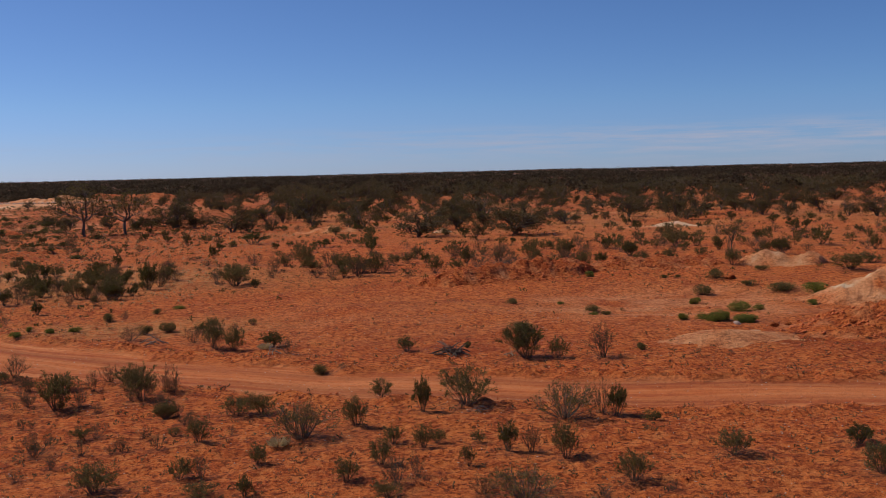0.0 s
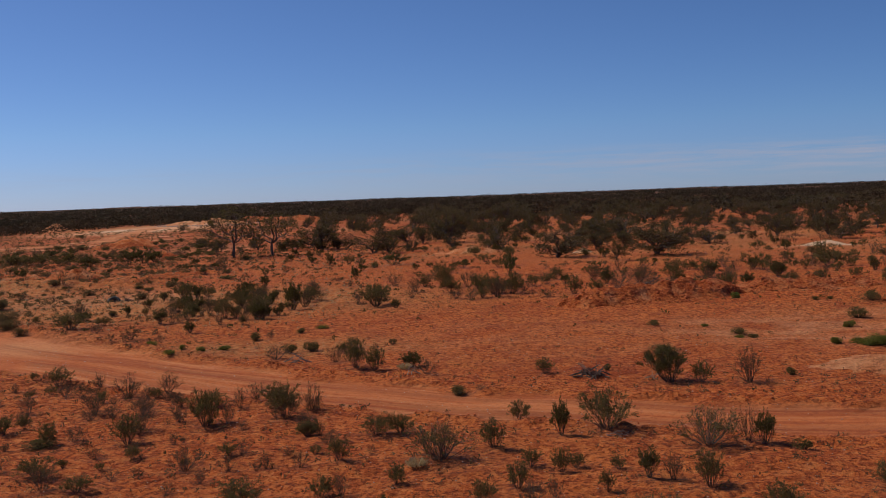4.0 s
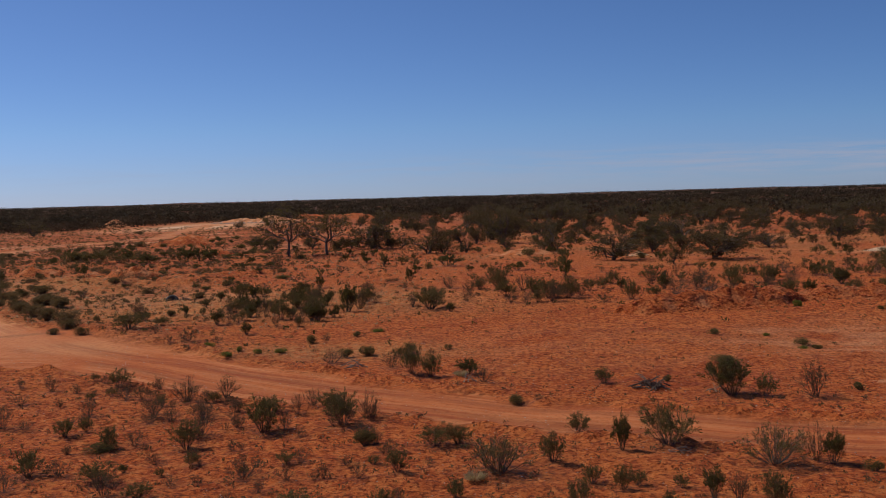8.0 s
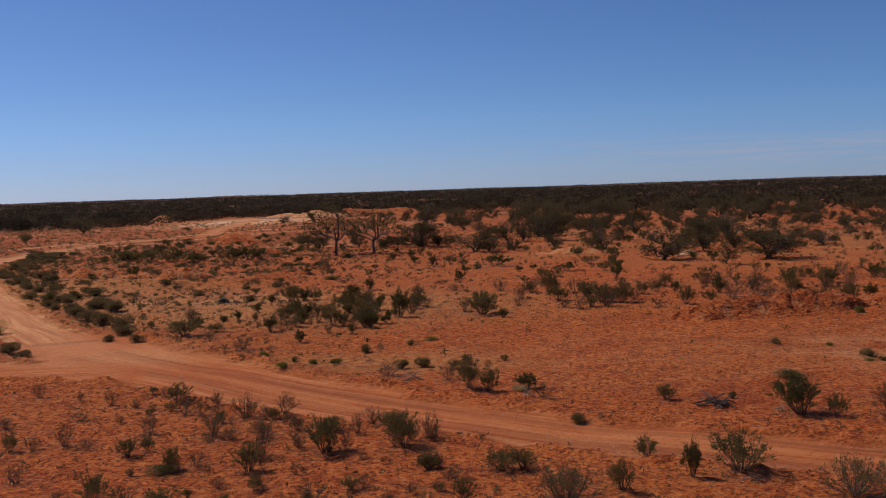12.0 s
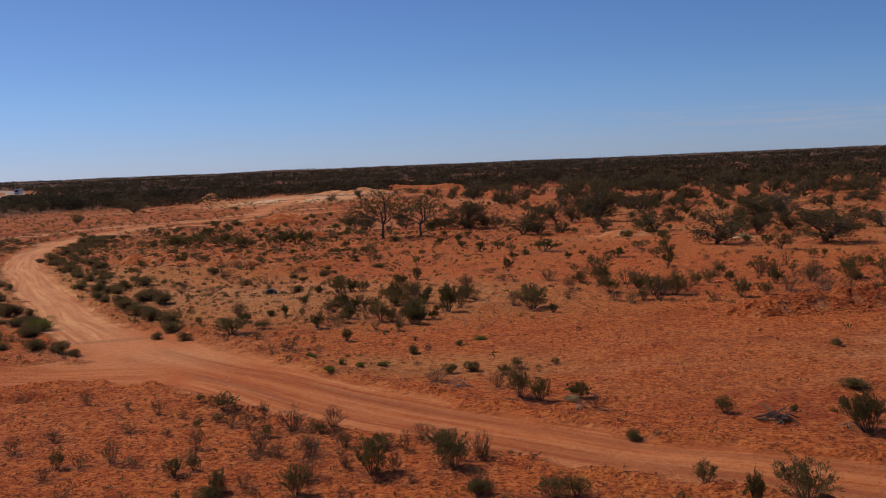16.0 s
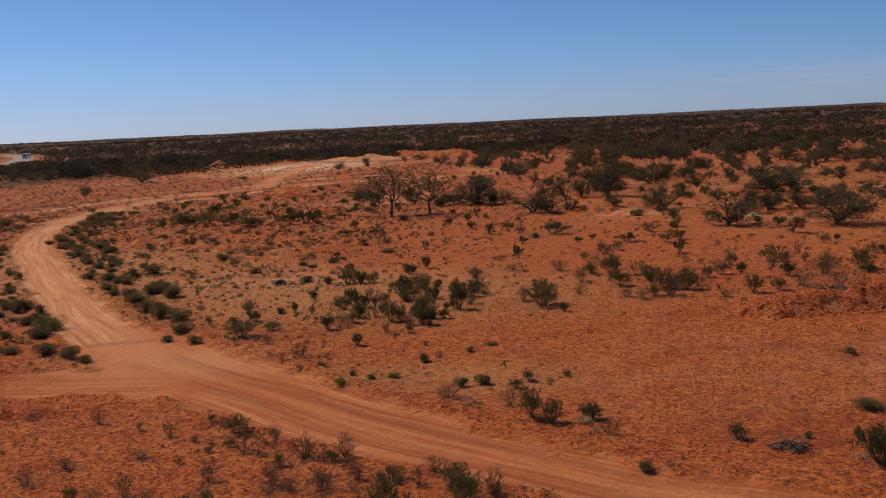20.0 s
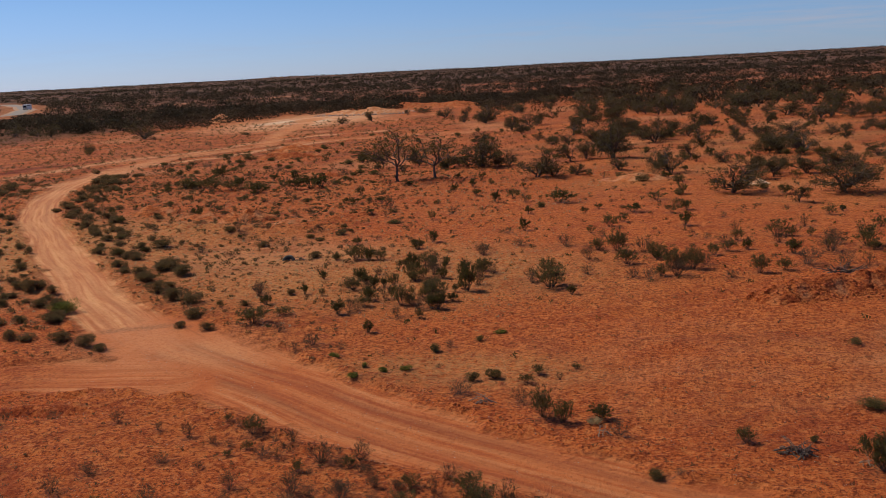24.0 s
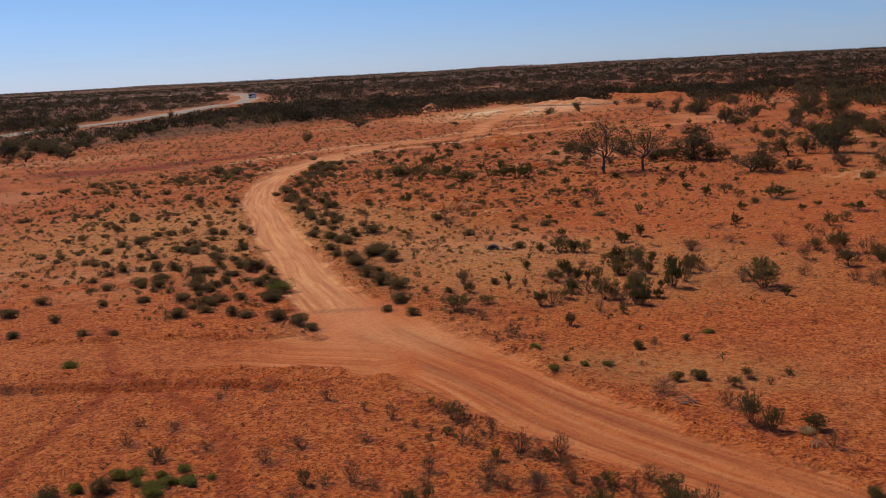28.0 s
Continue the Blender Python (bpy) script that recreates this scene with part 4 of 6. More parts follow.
FRESH_A = [
    (-26.2, 27.7, 0.52, 0.82), (-29.3, 27, 0.46, 0.61), (-26.3, 28.7, 0.36, 0.92), (-27.1, 29.2, 0.26, 0.5), (-26.0, 29.4, 0.24, 0.6), (-25.6, 28.9, 0.3, 0.7), (-27.5, 28.3, 0.3, 0.6), (-25.2, 29.8, 0.2, 0.4), (-26.9, 28.2, 0.3, 0.6), (-28.7, 28.5, 0.47, 0.78), (-28.3, 29, 0.41, 0.79), (-26.7, 30, 0.38, 0.63),
    (17, 44.6, 0.44, 1.1), (17, 44.6, 0.43, 1.07), (15.7, 44.9, 0.59, 0.88), (15.5, 44.9, 0.38, 0.76), (16.1, 45.1, 0.54, 0.69), (15.2, 45.5, 0.37, 0.6),
    (14.3, 45.7, 0.37, 0.45), (14.3, 45.7, 0.34, 0.54), (-17.1, 46.1, 0.3, 0.7), (-15.9, 47.1, 0.3, 0.5), (-15, 47.7, 0.3, 0.7), (-17.2, 47.8, 0.29, 0.37),
    (18.1, 48.7, 0.72, 1.28), (10.7, 49.2, 0.24, 0.48), (19.2, 49, 0.4, 0.56), (22.3, 49.6, 0.36, 0.65), (-19.4, 49.5, 0.32, 0.65), (-42.3, 39.3, 0.7, 0.83),
]
FRESH_B = [
    (-11.4, 54.6, 0.26, 0.61), (17.3, 54.1, 0.44, 0.7), (24.6, 54.5, 0.8, 1.61), (10, 55.1, 0.21, 0.45), (13.6, 65.3, 0.5, 0.7), (-41.8, 58.3, 1, 1.7),
]
SALT_A = [
    (-30, 26.2, 0.53, 0.98), (-28.3, 27.2, 0.68, 0.91), (-33.8, 50.2, 0.57, 0.95), (-44.9, 45.4, 0.5, 0.7), (-46.8, 44.9, 0.5, 0.9), (-35.3, 50.7, 0.7, 1.5),
    (-51.3, 43.3, 0.6, 1), (-29.3, 54.4, 0.6, 0.9), (-37.1, 51.3, 0.9, 1.4), (-31.3, 55, 0.5, 0.8), (-39.8, 51.7, 0.6, 1.2), (-41.1, 51.9, 0.7, 0.9),
    (-51.8, 47.2, 0.7, 0.9), (-31.7, 57.2, 0.8, 1.5), (-56, 47.2, 0.8, 1.4), (-45.1, 52.7, 0.5, 0.8), (-29.5, 60.4, 0.5, 0.7), (-41.1, 56, 0.7, 1.1),
    (-45.4, 54.4, 0.6, 1.1), (-52, 51.7, 0.6, 0.7), (-27.9, 63.9, 0.5, 0.7), (-33.7, 61.1, 1, 1.7), (-57, 51.1, 0.7, 1), (-35.8, 62, 1.2, 1.6),
]
SALT_B = [
    (-47.9, 59, 0.6, 0.9), (-51.9, 57.5, 0.8, 1.2), (-55.6, 56, 0.7, 1.1), (-38.3, 64.6, 1.1, 1.5), (-53.5, 57.2, 0.7, 0.9), (-45.3, 61.5, 0.6, 0.8),
    (-48, 60.4, 0.6, 0.9), (-46.3, 63.7, 0.7, 0.8), (-41.1, 67.9, 0.8, 1.1), (-49, 64.4, 1.3, 1.5), (-48.7, 65.3, 0.9, 1.2), (-56.7, 62.5, 1, 1),
    (-55.3, 63.2, 0.9, 1), (-59.5, 62, 0.8, 1.1), (-43.3, 70.4, 0.8, 1.2), (-31.5, 78.3, 0.7, 1.2), (-55.6, 68.7, 0.6, 1.1), (-62.5, 67.2, 0.5, 0.9),
    (-59.8, 70, 0.7, 1), (-63.7, 69.6, 0.4, 0.5), (-48.6, 77.1, 0.8, 1), (-67.6, 68.2, 0.6, 1), (-62.1, 71.2, 0.5, 0.8), (-60.5, 73.1, 0.6, 1),
]
SALT_C = [
    (-39, 84.4, 0.7, 0.9), (-57.9, 75.4, 0.6, 0.7), (-50.4, 79.1, 0.8, 1), (-62.3, 73.3, 0.6, 0.8), (-60.3, 80.1, 0.6, 0.8), (-62.8, 79.2, 0.7, 1.1),
    (-69.2, 77, 0.7, 0.9), (-64.5, 79.6, 0.7, 1.3), (-62.3, 81.5, 0.8, 1), (-55.9, 85.9, 0.8, 1.1), (-76.1, 78.7, 0.9, 0.9), (-70, 83.3, 0.7, 0.9),
    (-57, 90, 0.9, 1.1), (-60.5, 91.1, 0.9, 1.2), (-80, 83.8, 0.5, 0.7), (-63.9, 94.8, 0.9, 1.2), (-81.1, 86.7, 1, 1), (-62, 97.4, 0.9, 1.5),
    (-66.8, 98.8, 1, 1.4), (-64.9, 100.7, 0.9, 1.5), (-75.1, 96.9, 0.6, 1.1), (-89.7, 89.9, 0.5, 0.7), (-90.3, 92.1, 0.5, 0.9), (-81.4, 98.6, 1.1, 1.1),
]
SALT_D = [
    (-91.4, 94.2, 0.7, 0.9), (-71.7, 104.6, 0.9, 1.3), (-80, 102.2, 0.7, 0.9), (-86.2, 102.2, 0.8, 1.3), (-76.2, 107.2, 0.6, 1.3), (-72.8, 109, 1, 1.4),
    (-77.9, 111.3, 0.8, 1.2), (-94.6, 103.8, 0.6, 1), (-93.9, 107, 0.9, 1.3), (-98.1, 105.7, 0.6, 0.9), (-78.8, 116.5, 1, 1.5), (-105.7, 111.2, 0.8, 1.3),
    (-98.5, 120, 1, 1.9), (-113.5, 113.4, 0.9, 2), (-96.7, 124, 1, 2), (-104.1, 121.3, 0.8, 1.3), (-94.7, 126.8, 0.8, 1.7), (-104, 122.7, 1, 1.7),
    (-99.4, 129.7, 1.4, 2.1), (-86.9, 137.4, 1, 1.7), (-104.5, 131.3, 1.4, 2.5), (-90.2, 139.4, 1.2, 1.9), (-100.1, 152.8, 0.8, 1.6),
]
for kind, lists in (("twiggy", (TWIGGY_A, TWIGGY_B, TWIGGY_C, TWIGGY_D, TWIGGY_E,)), ("green", (GREEN_A, GREEN_B, GREEN_C, GREEN_D,)), ("dense", (DENSE_A, DENSE_B,)), ("low", (LOW_A,)),
                    ("fresh", (FRESH_A, FRESH_B,)), ("salt", (SALT_A, SALT_B, SALT_C, SALT_D,)), ("broad", (BROAD_A,))):
    for rows in lists:
        for x, y, hgt, wid in rows:
            if kind in ("low", "fresh", "salt"):
                plant(kind, x, y, hgt * 1.2, max(wid, 0.3) * 0.98)
            else:
                plant(kind, x, y, hgt * 1.12, max(wid, 0.3) * 1.16)


def clear_of_track(x, y, gap=0.5):
    return float(track_masks(np.array([x]), np.array([y]))[0][0]) > gap


# saltbush lining the branch track and clumped over the grassy flat
rs = random.Random(5)
count = 0
while count < 70:
    y = rs.uniform(66, 148)
    x = float(np.interp(y, [p[1] for p in BRANCH[:11]], [p[0] for p in BRANCH[:11]])) + 4.0 + 5.5 * rs.random() ** 1.6
    if clear_of_track(x, y, 0.6):
        s = rs.uniform(0.6, 1.15)
        plant("salt", x, y, s * 0.85, s * 1.15)
        count += 1
count = 0
while count < 50:
    cx, cy = rs.uniform(-112, -40), rs.uniform(56, 140)
    side = cx - float(np.interp(cy, [p[1] for p in BRANCH[:11]], [p[0] for p in BRANCH[:11]]))
    if rs.random() > (0.9 if -30 < side < 0 else 0.5 if 0 < side < 22 else 0.05):
        continue
    for k in range(rs.randint(1, 5)):
        x, y = cx + rs.gauss(0, 1.2), cy + rs.gauss(0, 1.5)
        if clear_of_track(x, y, 0.6):
            s = rs.uniform(0.35, 0.85)
            far_plant("salt", x, y, s * 0.9, s * 1.1)
            count += 1
count = 0
while count < 26:
    x, y = rs.gauss(-84, 5.0), rs.gauss(123, 9)
    if clear_of_track(x, y, 0.6):
        s = rs.uniform(0.4, 0.9)
        far_plant("salt", x, y, s * 0.8, s * 1.15)
        count += 1
for cx, cy, sx, sy, many in ((-101, 129, 5, 9, 26), (-106, 122, 4, 5, 12), (-108, 113, 6, 4, 12), (-112, 104, 6, 4, 10), (-61, 71, 6, 4, 20), (-52, 60, 5, 4, 26),
                             (-45.5, 57, 3, 2.5, 14), (-50.5, 66, 3, 4, 14), (-80, 96, 6, 8, 16), (-70, 84, 5, 6, 18), (-92, 84, 6, 5, 12), (-47, 54, 5, 1.6, 12)):
    for k in range(many):
        x, y = rs.gauss(cx, sx), rs.gauss(cy, sy)
        if clear_of_track(x, y, 0.5):
            s = 0.45 + 0.75 * rs.random() ** 1.5
            (far_plant if cy > 75 else plant)("salt", x, y, s * rs.uniform(0.65, 0.9), s * rs.uniform(1.0, 1.35))
# dark bushes behind the worn mounds and small ones over the old diggings
for x, y in ((-68.5, 127.8), (-67, 128.3), (-61.3, 124.3), (-61, 126.4), (-57.1, 121.6), (-55.8, 120.7), (-53.2, 123.5), (-51.8, 123.9), (-50.2, 125), (-49.2, 126.2), (-69.1, 126.5), (-64.1, 124.2), (-70.7, 140.9), (-125.1, 189.2)):
    s = rs.uniform(1.5, 2.3)
    plant(rs.choice(("dense", "green", "low")), x, y, s, s * rs.uniform(1.0, 1.5))
for x, y in ((-79.9, 170.8), (-114.5, 243.6), (-87.6, 163.8), (-86.4, 134.4), (-89.8, 136.7), (-86.3, 136), (-48.3, 83.1), (-39.9, 70.5), (-42, 73.1), (-42.3, 72.4)):
    s = rs.uniform(1.2, 1.8)
    plant("salt", x, y, s * 0.75, s * 1.25)
count = 0
while count < 190:
    x, y = rs.uniform(-100, -28), rs.uniform(78, 190)
    if -0.72 < x / y < -0.32 and clear_of_track(x, y, 1.0):
        s = rs.uniform(0.4, 1.05) * (1 + 0.4 * (y > 130))
        plant(rs.choice(("low", "twiggy", "twiggy", "dense")), x, y, s * 0.8, s * rs.uniform(1.0, 1.4))
        count += 1
count = 0
while count < 80:
    x, y = rs.uniform(-8, 62), rs.uniform(78, 165)
    if x < 0.5 * y:
        s = rs.uniform(0.5, 1.4)
        plant(rs.choice(("dense", "green", "twiggy", "twiggy")), x, y, s, s * rs.uniform(0.9, 1.3))
        count += 1
# small half-bare shrubs between the track and the bank
count = 0
while count < 60:
    y = rs.uniform(25, 42)
    x = -0.44 * y + rs.uniform(-3.5, 8.0)
    if clear_of_track(x, y, 0.6):
        s = rs.uniform(0.28, 0.62)
        plant(rs.choice(("twiggy", "twiggy", "twiggy", "green")), x, y, s, s * rs.uniform(0.9, 1.4))
        count += 1
# scattered shrubs of the middle distance
count = 0
while count < 210:
    x, y = rs.uniform(-75, 90), rs.uniform(88, 230)
    if abs(x - 5) < y * 0.62 and clear_of_track(x, y, 1.5):
        k = rs.choice(("dense", "green", "green", "twiggy", "low"))
        s = rs.uniform(0.6, 1.5)
        plant(k, x, y, s, s * rs.uniform(0.8, 1.3))
        count += 1
# thicket on the plain east of the branch track
count = 0
while count < 55:
    x, y = rs.gauss(-21, 5.0), rs.gauss(68, 6.0)
    if clear_of_track(x, y, 2):
        s = rs.uniform(0.6, 1.35)
        plant(rs.choice(("dense", "green", "green", "twiggy")), x, y, s, s * rs.uniform(0.7, 1.1))
        count += 1
# broken belt of shrubs behind the earth ridge
count = 0
while count < 62:
    x, y = rs.uniform(-13, 42), rs.uniform(70, 94)
    if x < 0.45 * y:
        s = rs.uniform(0.8, 1.6)
        plant(rs.choice(("green", "green", "dense", "twiggy")), x, y, s, s * rs.uniform(0.85, 1.15))
        count += 1
# small dry shrubs of the eroded bank
count = 0
while count < 60:
    x, y = rs.uniform(-70, -30), rs.uniform(84, 118)
    if clear_of_track(x, y, 2):
        s = rs.uniform(0.35, 0.8)
        plant(rs.choice(("twiggy", "twiggy", "salt")), x, y, s, s * 1.4)
        count += 1


# ---- trees: built to real size of about 4 m ----
def mulga(seed, leaves, big=1.0, bare=False):
    rnd = random.Random(seed)
    wood, green = Shape(), Shape()
    tips = []
    trunks = 1 if bare else rnd.randint(2, 4)
    for i in range(trunks):
        a = rnd.uniform(0, 6.28)
        fork = Vector((math.cos(a) * rnd.uniform(0.02, 0.1), math.sin(a) * rnd.uniform(0.02, 0.1), rnd.uniform(0.07, 0.16)))
        if bare:
            fork = Vector((rnd.uniform(-0.05, 0.05), rnd.uniform(-0.05, 0.05), 0.3))
        trunk = bent(rnd, Vector((math.cos(a) * 0.02, math.sin(a) * 0.02, -0.03)), fork, 4, 0.06)
        wood.tube(trunk, 0.026, 0.02, 5)
        for j in range(5 if bare else rnd.randint(4, 5)):
            b = a + rnd.uniform(-1.6, 1.6) if not bare else 2 * math.pi * j / 5 + rnd.uniform(-0.4, 0.4)
            r = rnd.uniform(0.22, 0.46)
            tip = Vector((math.cos(b) * r, math.sin(b) * r, rnd.uniform(0.5, 0.92) if bare else rnd.uniform(0.35, 0.95) * (1.15 - 0.9 * r)))
            limb = bent(rnd, fork, tip, 5, 0.10)
            wood.tube(limb, 0.02, 0.008, 3)
            for k in range(9 if bare else 6):
                o = along(limb, rnd.uniform(0.35, 1.0))
                d = (tip - fork).normalized() + rand_dir(rnd) * 0.9
                e = o + d.normalized() * rnd.uniform(0.1, 0.24)
                e.z = max(e.z, 0.12)
                tw = [o, e]
                wood.tube(tw, 0.007, 0.0025, 3)
                tips.append(e)
                for q in range(3 if bare else 1):
                    e2 = e + ((e - o).normalized() + rand_dir(rnd) * 0.8).normalized() * rnd.uniform(0.05, 0.13)
                    wood.tube([along(tw, rnd.uniform(0.4, 1)), e2], 0.004, 0.0018, 3)
                    tips.append(e2)
    tips = [t for t in tips if rnd.random() < (0.52 if not bare else 1.0)]
    if not bare:
        for k in range(13):
            a, r = rnd.uniform(0, 6.28), rnd.uniform(0.1, 0.44)
            tips.append(Vector((math.cos(a) * r, math.sin(a) * r, rnd.uniform(0.08, 0.36))))
    for i in range(leaves):
        c = rnd.choice(tips)
        d = rand_dir(rnd)
        p = c + Vector((d.x * 0.095, d.y * 0.095, d.z * 0.065)) * rnd.uniform(0.1, 1.0)
        p.z = max(p.z, 0.04)
        green.blade(p, d + Vector((0, 0, 0.4)), big * rnd.uniform(0.03, 0.055), big * rnd.uniform(0.014, 0.026), rnd)
    return wood.mesh("trunk", BARK), green.mesh("crown", LEAF_TREE if not bare else LEAF_DARK)


TREE_PARTS = ("trunk", "crown")
KINDS["mulga"] = [as_thing("mulga_tree", mulga(800 + i, 3900 if i < 3 else 2600), TREE_PARTS, "dark spreading mulga tree with several crooked trunks", "tree", "mulga trees") for i in range(6)]
KINDS["bare"] = [as_thing("bare_tree", mulga(900 + i, 1150, bare=True), TREE_PARTS, "almost leafless grey tree with fine branches", "tree", "bare trees") for i in range(2)]

MULGA_A = [
    (9, 105, 2, 2), (14, 112, 3.5, 6.1), (3, 113, 3.4, 6.3), (5, 124, 3.5, 3.1), (8, 126, 2.4, 2.4), (12, 129, 2.2, 3), (-21, 131, 3.5, 5.1), (-4, 133, 3.2, 3.5),
    (-19, 132, 1.9, 3.8), (-16, 133, 1.6, 1.9), (23, 132, 2.1, 3.8), (40, 134, 1.9, 3.4), (64, 129, 3.3, 3.7), (61, 131, 2.5, 2.7), (-29, 146, 1.4, 1.4), (-43, 143, 1.2, 1.8),
    (56, 139, 2.7, 3.1), (-32, 147, 4.3, 6.1), (-37, 146, 2.2, 3.2), (35, 147, 3.7, 5.6), (-19, 151, 2.9, 4.3), (-47, 145, 1.3, 1.5), (-13, 154, 5.1, 5.8), (14, 154, 3.2, 5.8),
]
MULGA_B = [
    (-17, 154, 2.6, 2.6), (46, 148, 3.3, 4.2), (11, 156, 3.4, 4.9), (46, 161, 3.8, 4.1), (53, 160, 2, 3.1), (0, 169, 3.3, 2.9), (-16, 169, 4, 5.6), (-54, 161, 1.8, 2),
    (-15, 170, 4.5, 4.9), (61, 161, 3.1, 2.6), (58, 163, 1.3, 2.1), (-56, 164, 1.2, 1.7), (11, 176, 3, 4.8), (-8, 181, 3.1, 4.7), (-23, 181, 2.2, 3), (35, 180, 1.7, 2.8),
    (-26, 182, 1.7, 2.2), (38, 181, 1.7, 2.3), (24, 188, 1.9, 2.3), (16, 191, 2.4, 5.2), (-30, 191, 2.1, 2.3), (-41, 190, 2.1, 3.2), (31, 192, 1.8, 2.4), (-6, 195, 3.2, 4.6),
]
MULGA_C = [
    (-14, 199, 3.9, 4.8), (66, 192, 3.1, 3.1), (-1, 204, 3.9, 3.9), (-25, 204, 4.6, 6.8), (79, 191, 2.4, 4.3), (87, 194, 2.5, 5), (21, 212, 2.2, 2.2), (13, 217, 2.7, 3.2),
    (8, 219, 2.3, 2.8), (75, 207, 3.9, 4.6), (-37, 220, 1.9, 3.7), (-170, 147, 2, 3.4), (-41, 225, 3.3, 2.4), (31, 228, 3.3, 4.2), (-167, 160, 2.5, 3.6), (-19, 234, 4.4, 6.6),
    (-130, 197, 2.3, 2.7), (-37, 235, 2.5, 2.8), (19, 244, 3.6, 7.7), (7, 247, 2.1, 2.6), (-26, 247, 5.4, 4.6), (-182, 172, 3.1, 6.2), (-20, 250, 3.8, 6), (-193, 166, 6.1, 8.4),
]
MULGA_D = [
    (30, 254, 4.2, 5.8), (-194, 170, 3.9, 4.7), (-6, 259, 5, 6.7), (-195, 178, 3.2, 4.8), (-37, 262, 2.5, 2.8), (-60, 260, 2.5, 1.9), (-54, 267, 4.5, 7.1), (-141, 239, 4.1, 7.3),
    (-197, 196, 3, 5.2), (-194, 205, 2.7, 5.3), (4, 284, 3, 6.1), (13, 289, 3.7, 5.5), (-198, 213, 3.2, 3.6), (108, 274, 4.4, 6.1), (-101, 280, 2.7, 2.9), (-199, 222, 3.8, 3.8),
    (-74, 296, 3.3, 5.8), (-95, 290, 3.6, 4.4), (-68, 298, 3.6, 3.3), (12, 310, 2.6, 5.9), (-20, 316, 4.1, 6.9), (-197, 251, 4.1, 5.1), (-245, 220, 4, 5), (-191, 270, 4.3, 4.3),
]
MULGA_E = [
    (-92, 318, 2.1, 2.1), (-88, 324, 2.4, 4.8), (-201, 277, 2.8, 4.4), (-250, 235, 4.7, 5.3), (36, 342, 5, 5), (-248, 239, 5.3, 6.4), (-254, 234, 4.2, 5.3), (-209, 277, 3.9, 6.7),
    (29, 348, 4.4, 4.4), (47, 347, 4.3, 5), (-229, 268, 3.4, 3.4), (-233, 281, 3.5, 3.5), (28, 392, 4.1, 6.6), (-261, 297, 2.5, 5), (-35, 397, 3.5, 6.1), (-11, 415, 5.4, 8),
    (-286, 331, 4.2, 4.2),
]
for rows in (MULGA_A, MULGA_B, MULGA_C, MULGA_D, MULGA_E):
    for x, y, hgt, wid in rows:
        plant("mulga", x, y, hgt * 1.05, max(wid, hgt * 0.9) * 1.08)
plant("bare", -39.9, 130.2, 6.4, 8.0)
plant("bare", -35.2, 132.5, 5.7, 7.8)
plant("bare", 29.1, 82.9, 2.5, 2.2)
# dark low mulga round the feet of the bare trees
for x, y in ((-54.7, 160.2), (-51.8, 158.0), (-51.3, 161.7), (-42.6, 151.7), (-37.3, 147.9), (-35.8, 149.3), (-33.7, 148.3), (-31.1, 145.8), (-29.1, 147.1), (-27.8, 148.6), (-48.0, 150.5)):
    s = placer.uniform(1.6, 2.6)
    plant("mulga", x, y, s, s * placer.uniform(1.1, 1.4))
# open woodland thickening with distance
rs = random.Random(17)
count = 0
while count < 148:
    x, y = rs.uniform(-60, 170), rs.uniform(130, 360)
    dens = 0.12 + 0.88 * float(smooth(170, 320, y)) if x < 60 else 0.3 + 0.7 * float(smooth(150, 280, y))
    if rs.random() < dens and abs(x - 45) < 0.5 * y and clear_of_track(x, y, 3):
        s = rs.uniform(2.0, 4.2)
        (far_plant if y > 265 else plant)("mulga", x, y, s, s * rs.uniform(1.0, 1.5))
        count += 1

for k in range(42):
    x, y = rs.gauss(-206, 13), rs.gauss(180, 16)
    s = rs.uniform(1.8, 3.6)
    far_plant("mulga", x, y, s, s * rs.uniform(1.2, 1.6))


for k in range(75):
    y = rs.uniform(125, 250)
    x = rs.uniform(-0.05, 0.42) * y
    s = rs.uniform(1.5, 3.0)
    plant("mulga", x, y, s, s * rs.uniform(1.1, 1.6))


# scattered trees of the open wood farther out
count = 0
while count < 190:
    y = rs.uniform(230, 430)
    x = rs.uniform(-0.12, 0.46) * y
    s = rs.uniform(2.2, 4.4)
    far_plant("mulga", x, y, s, s * rs.uniform(1.1, 1.6))
    count += 1


for models in list(KINDS.values()) + list(FAR_KINDS.values()):
    for ob in models:
        if ob.name not in PLACED:
            for piece in PIECES[ob.name]:
                bpy.data.objects.remove(piece)
            bpy.data.objects.remove(ob)
build_ground(ROOTS)


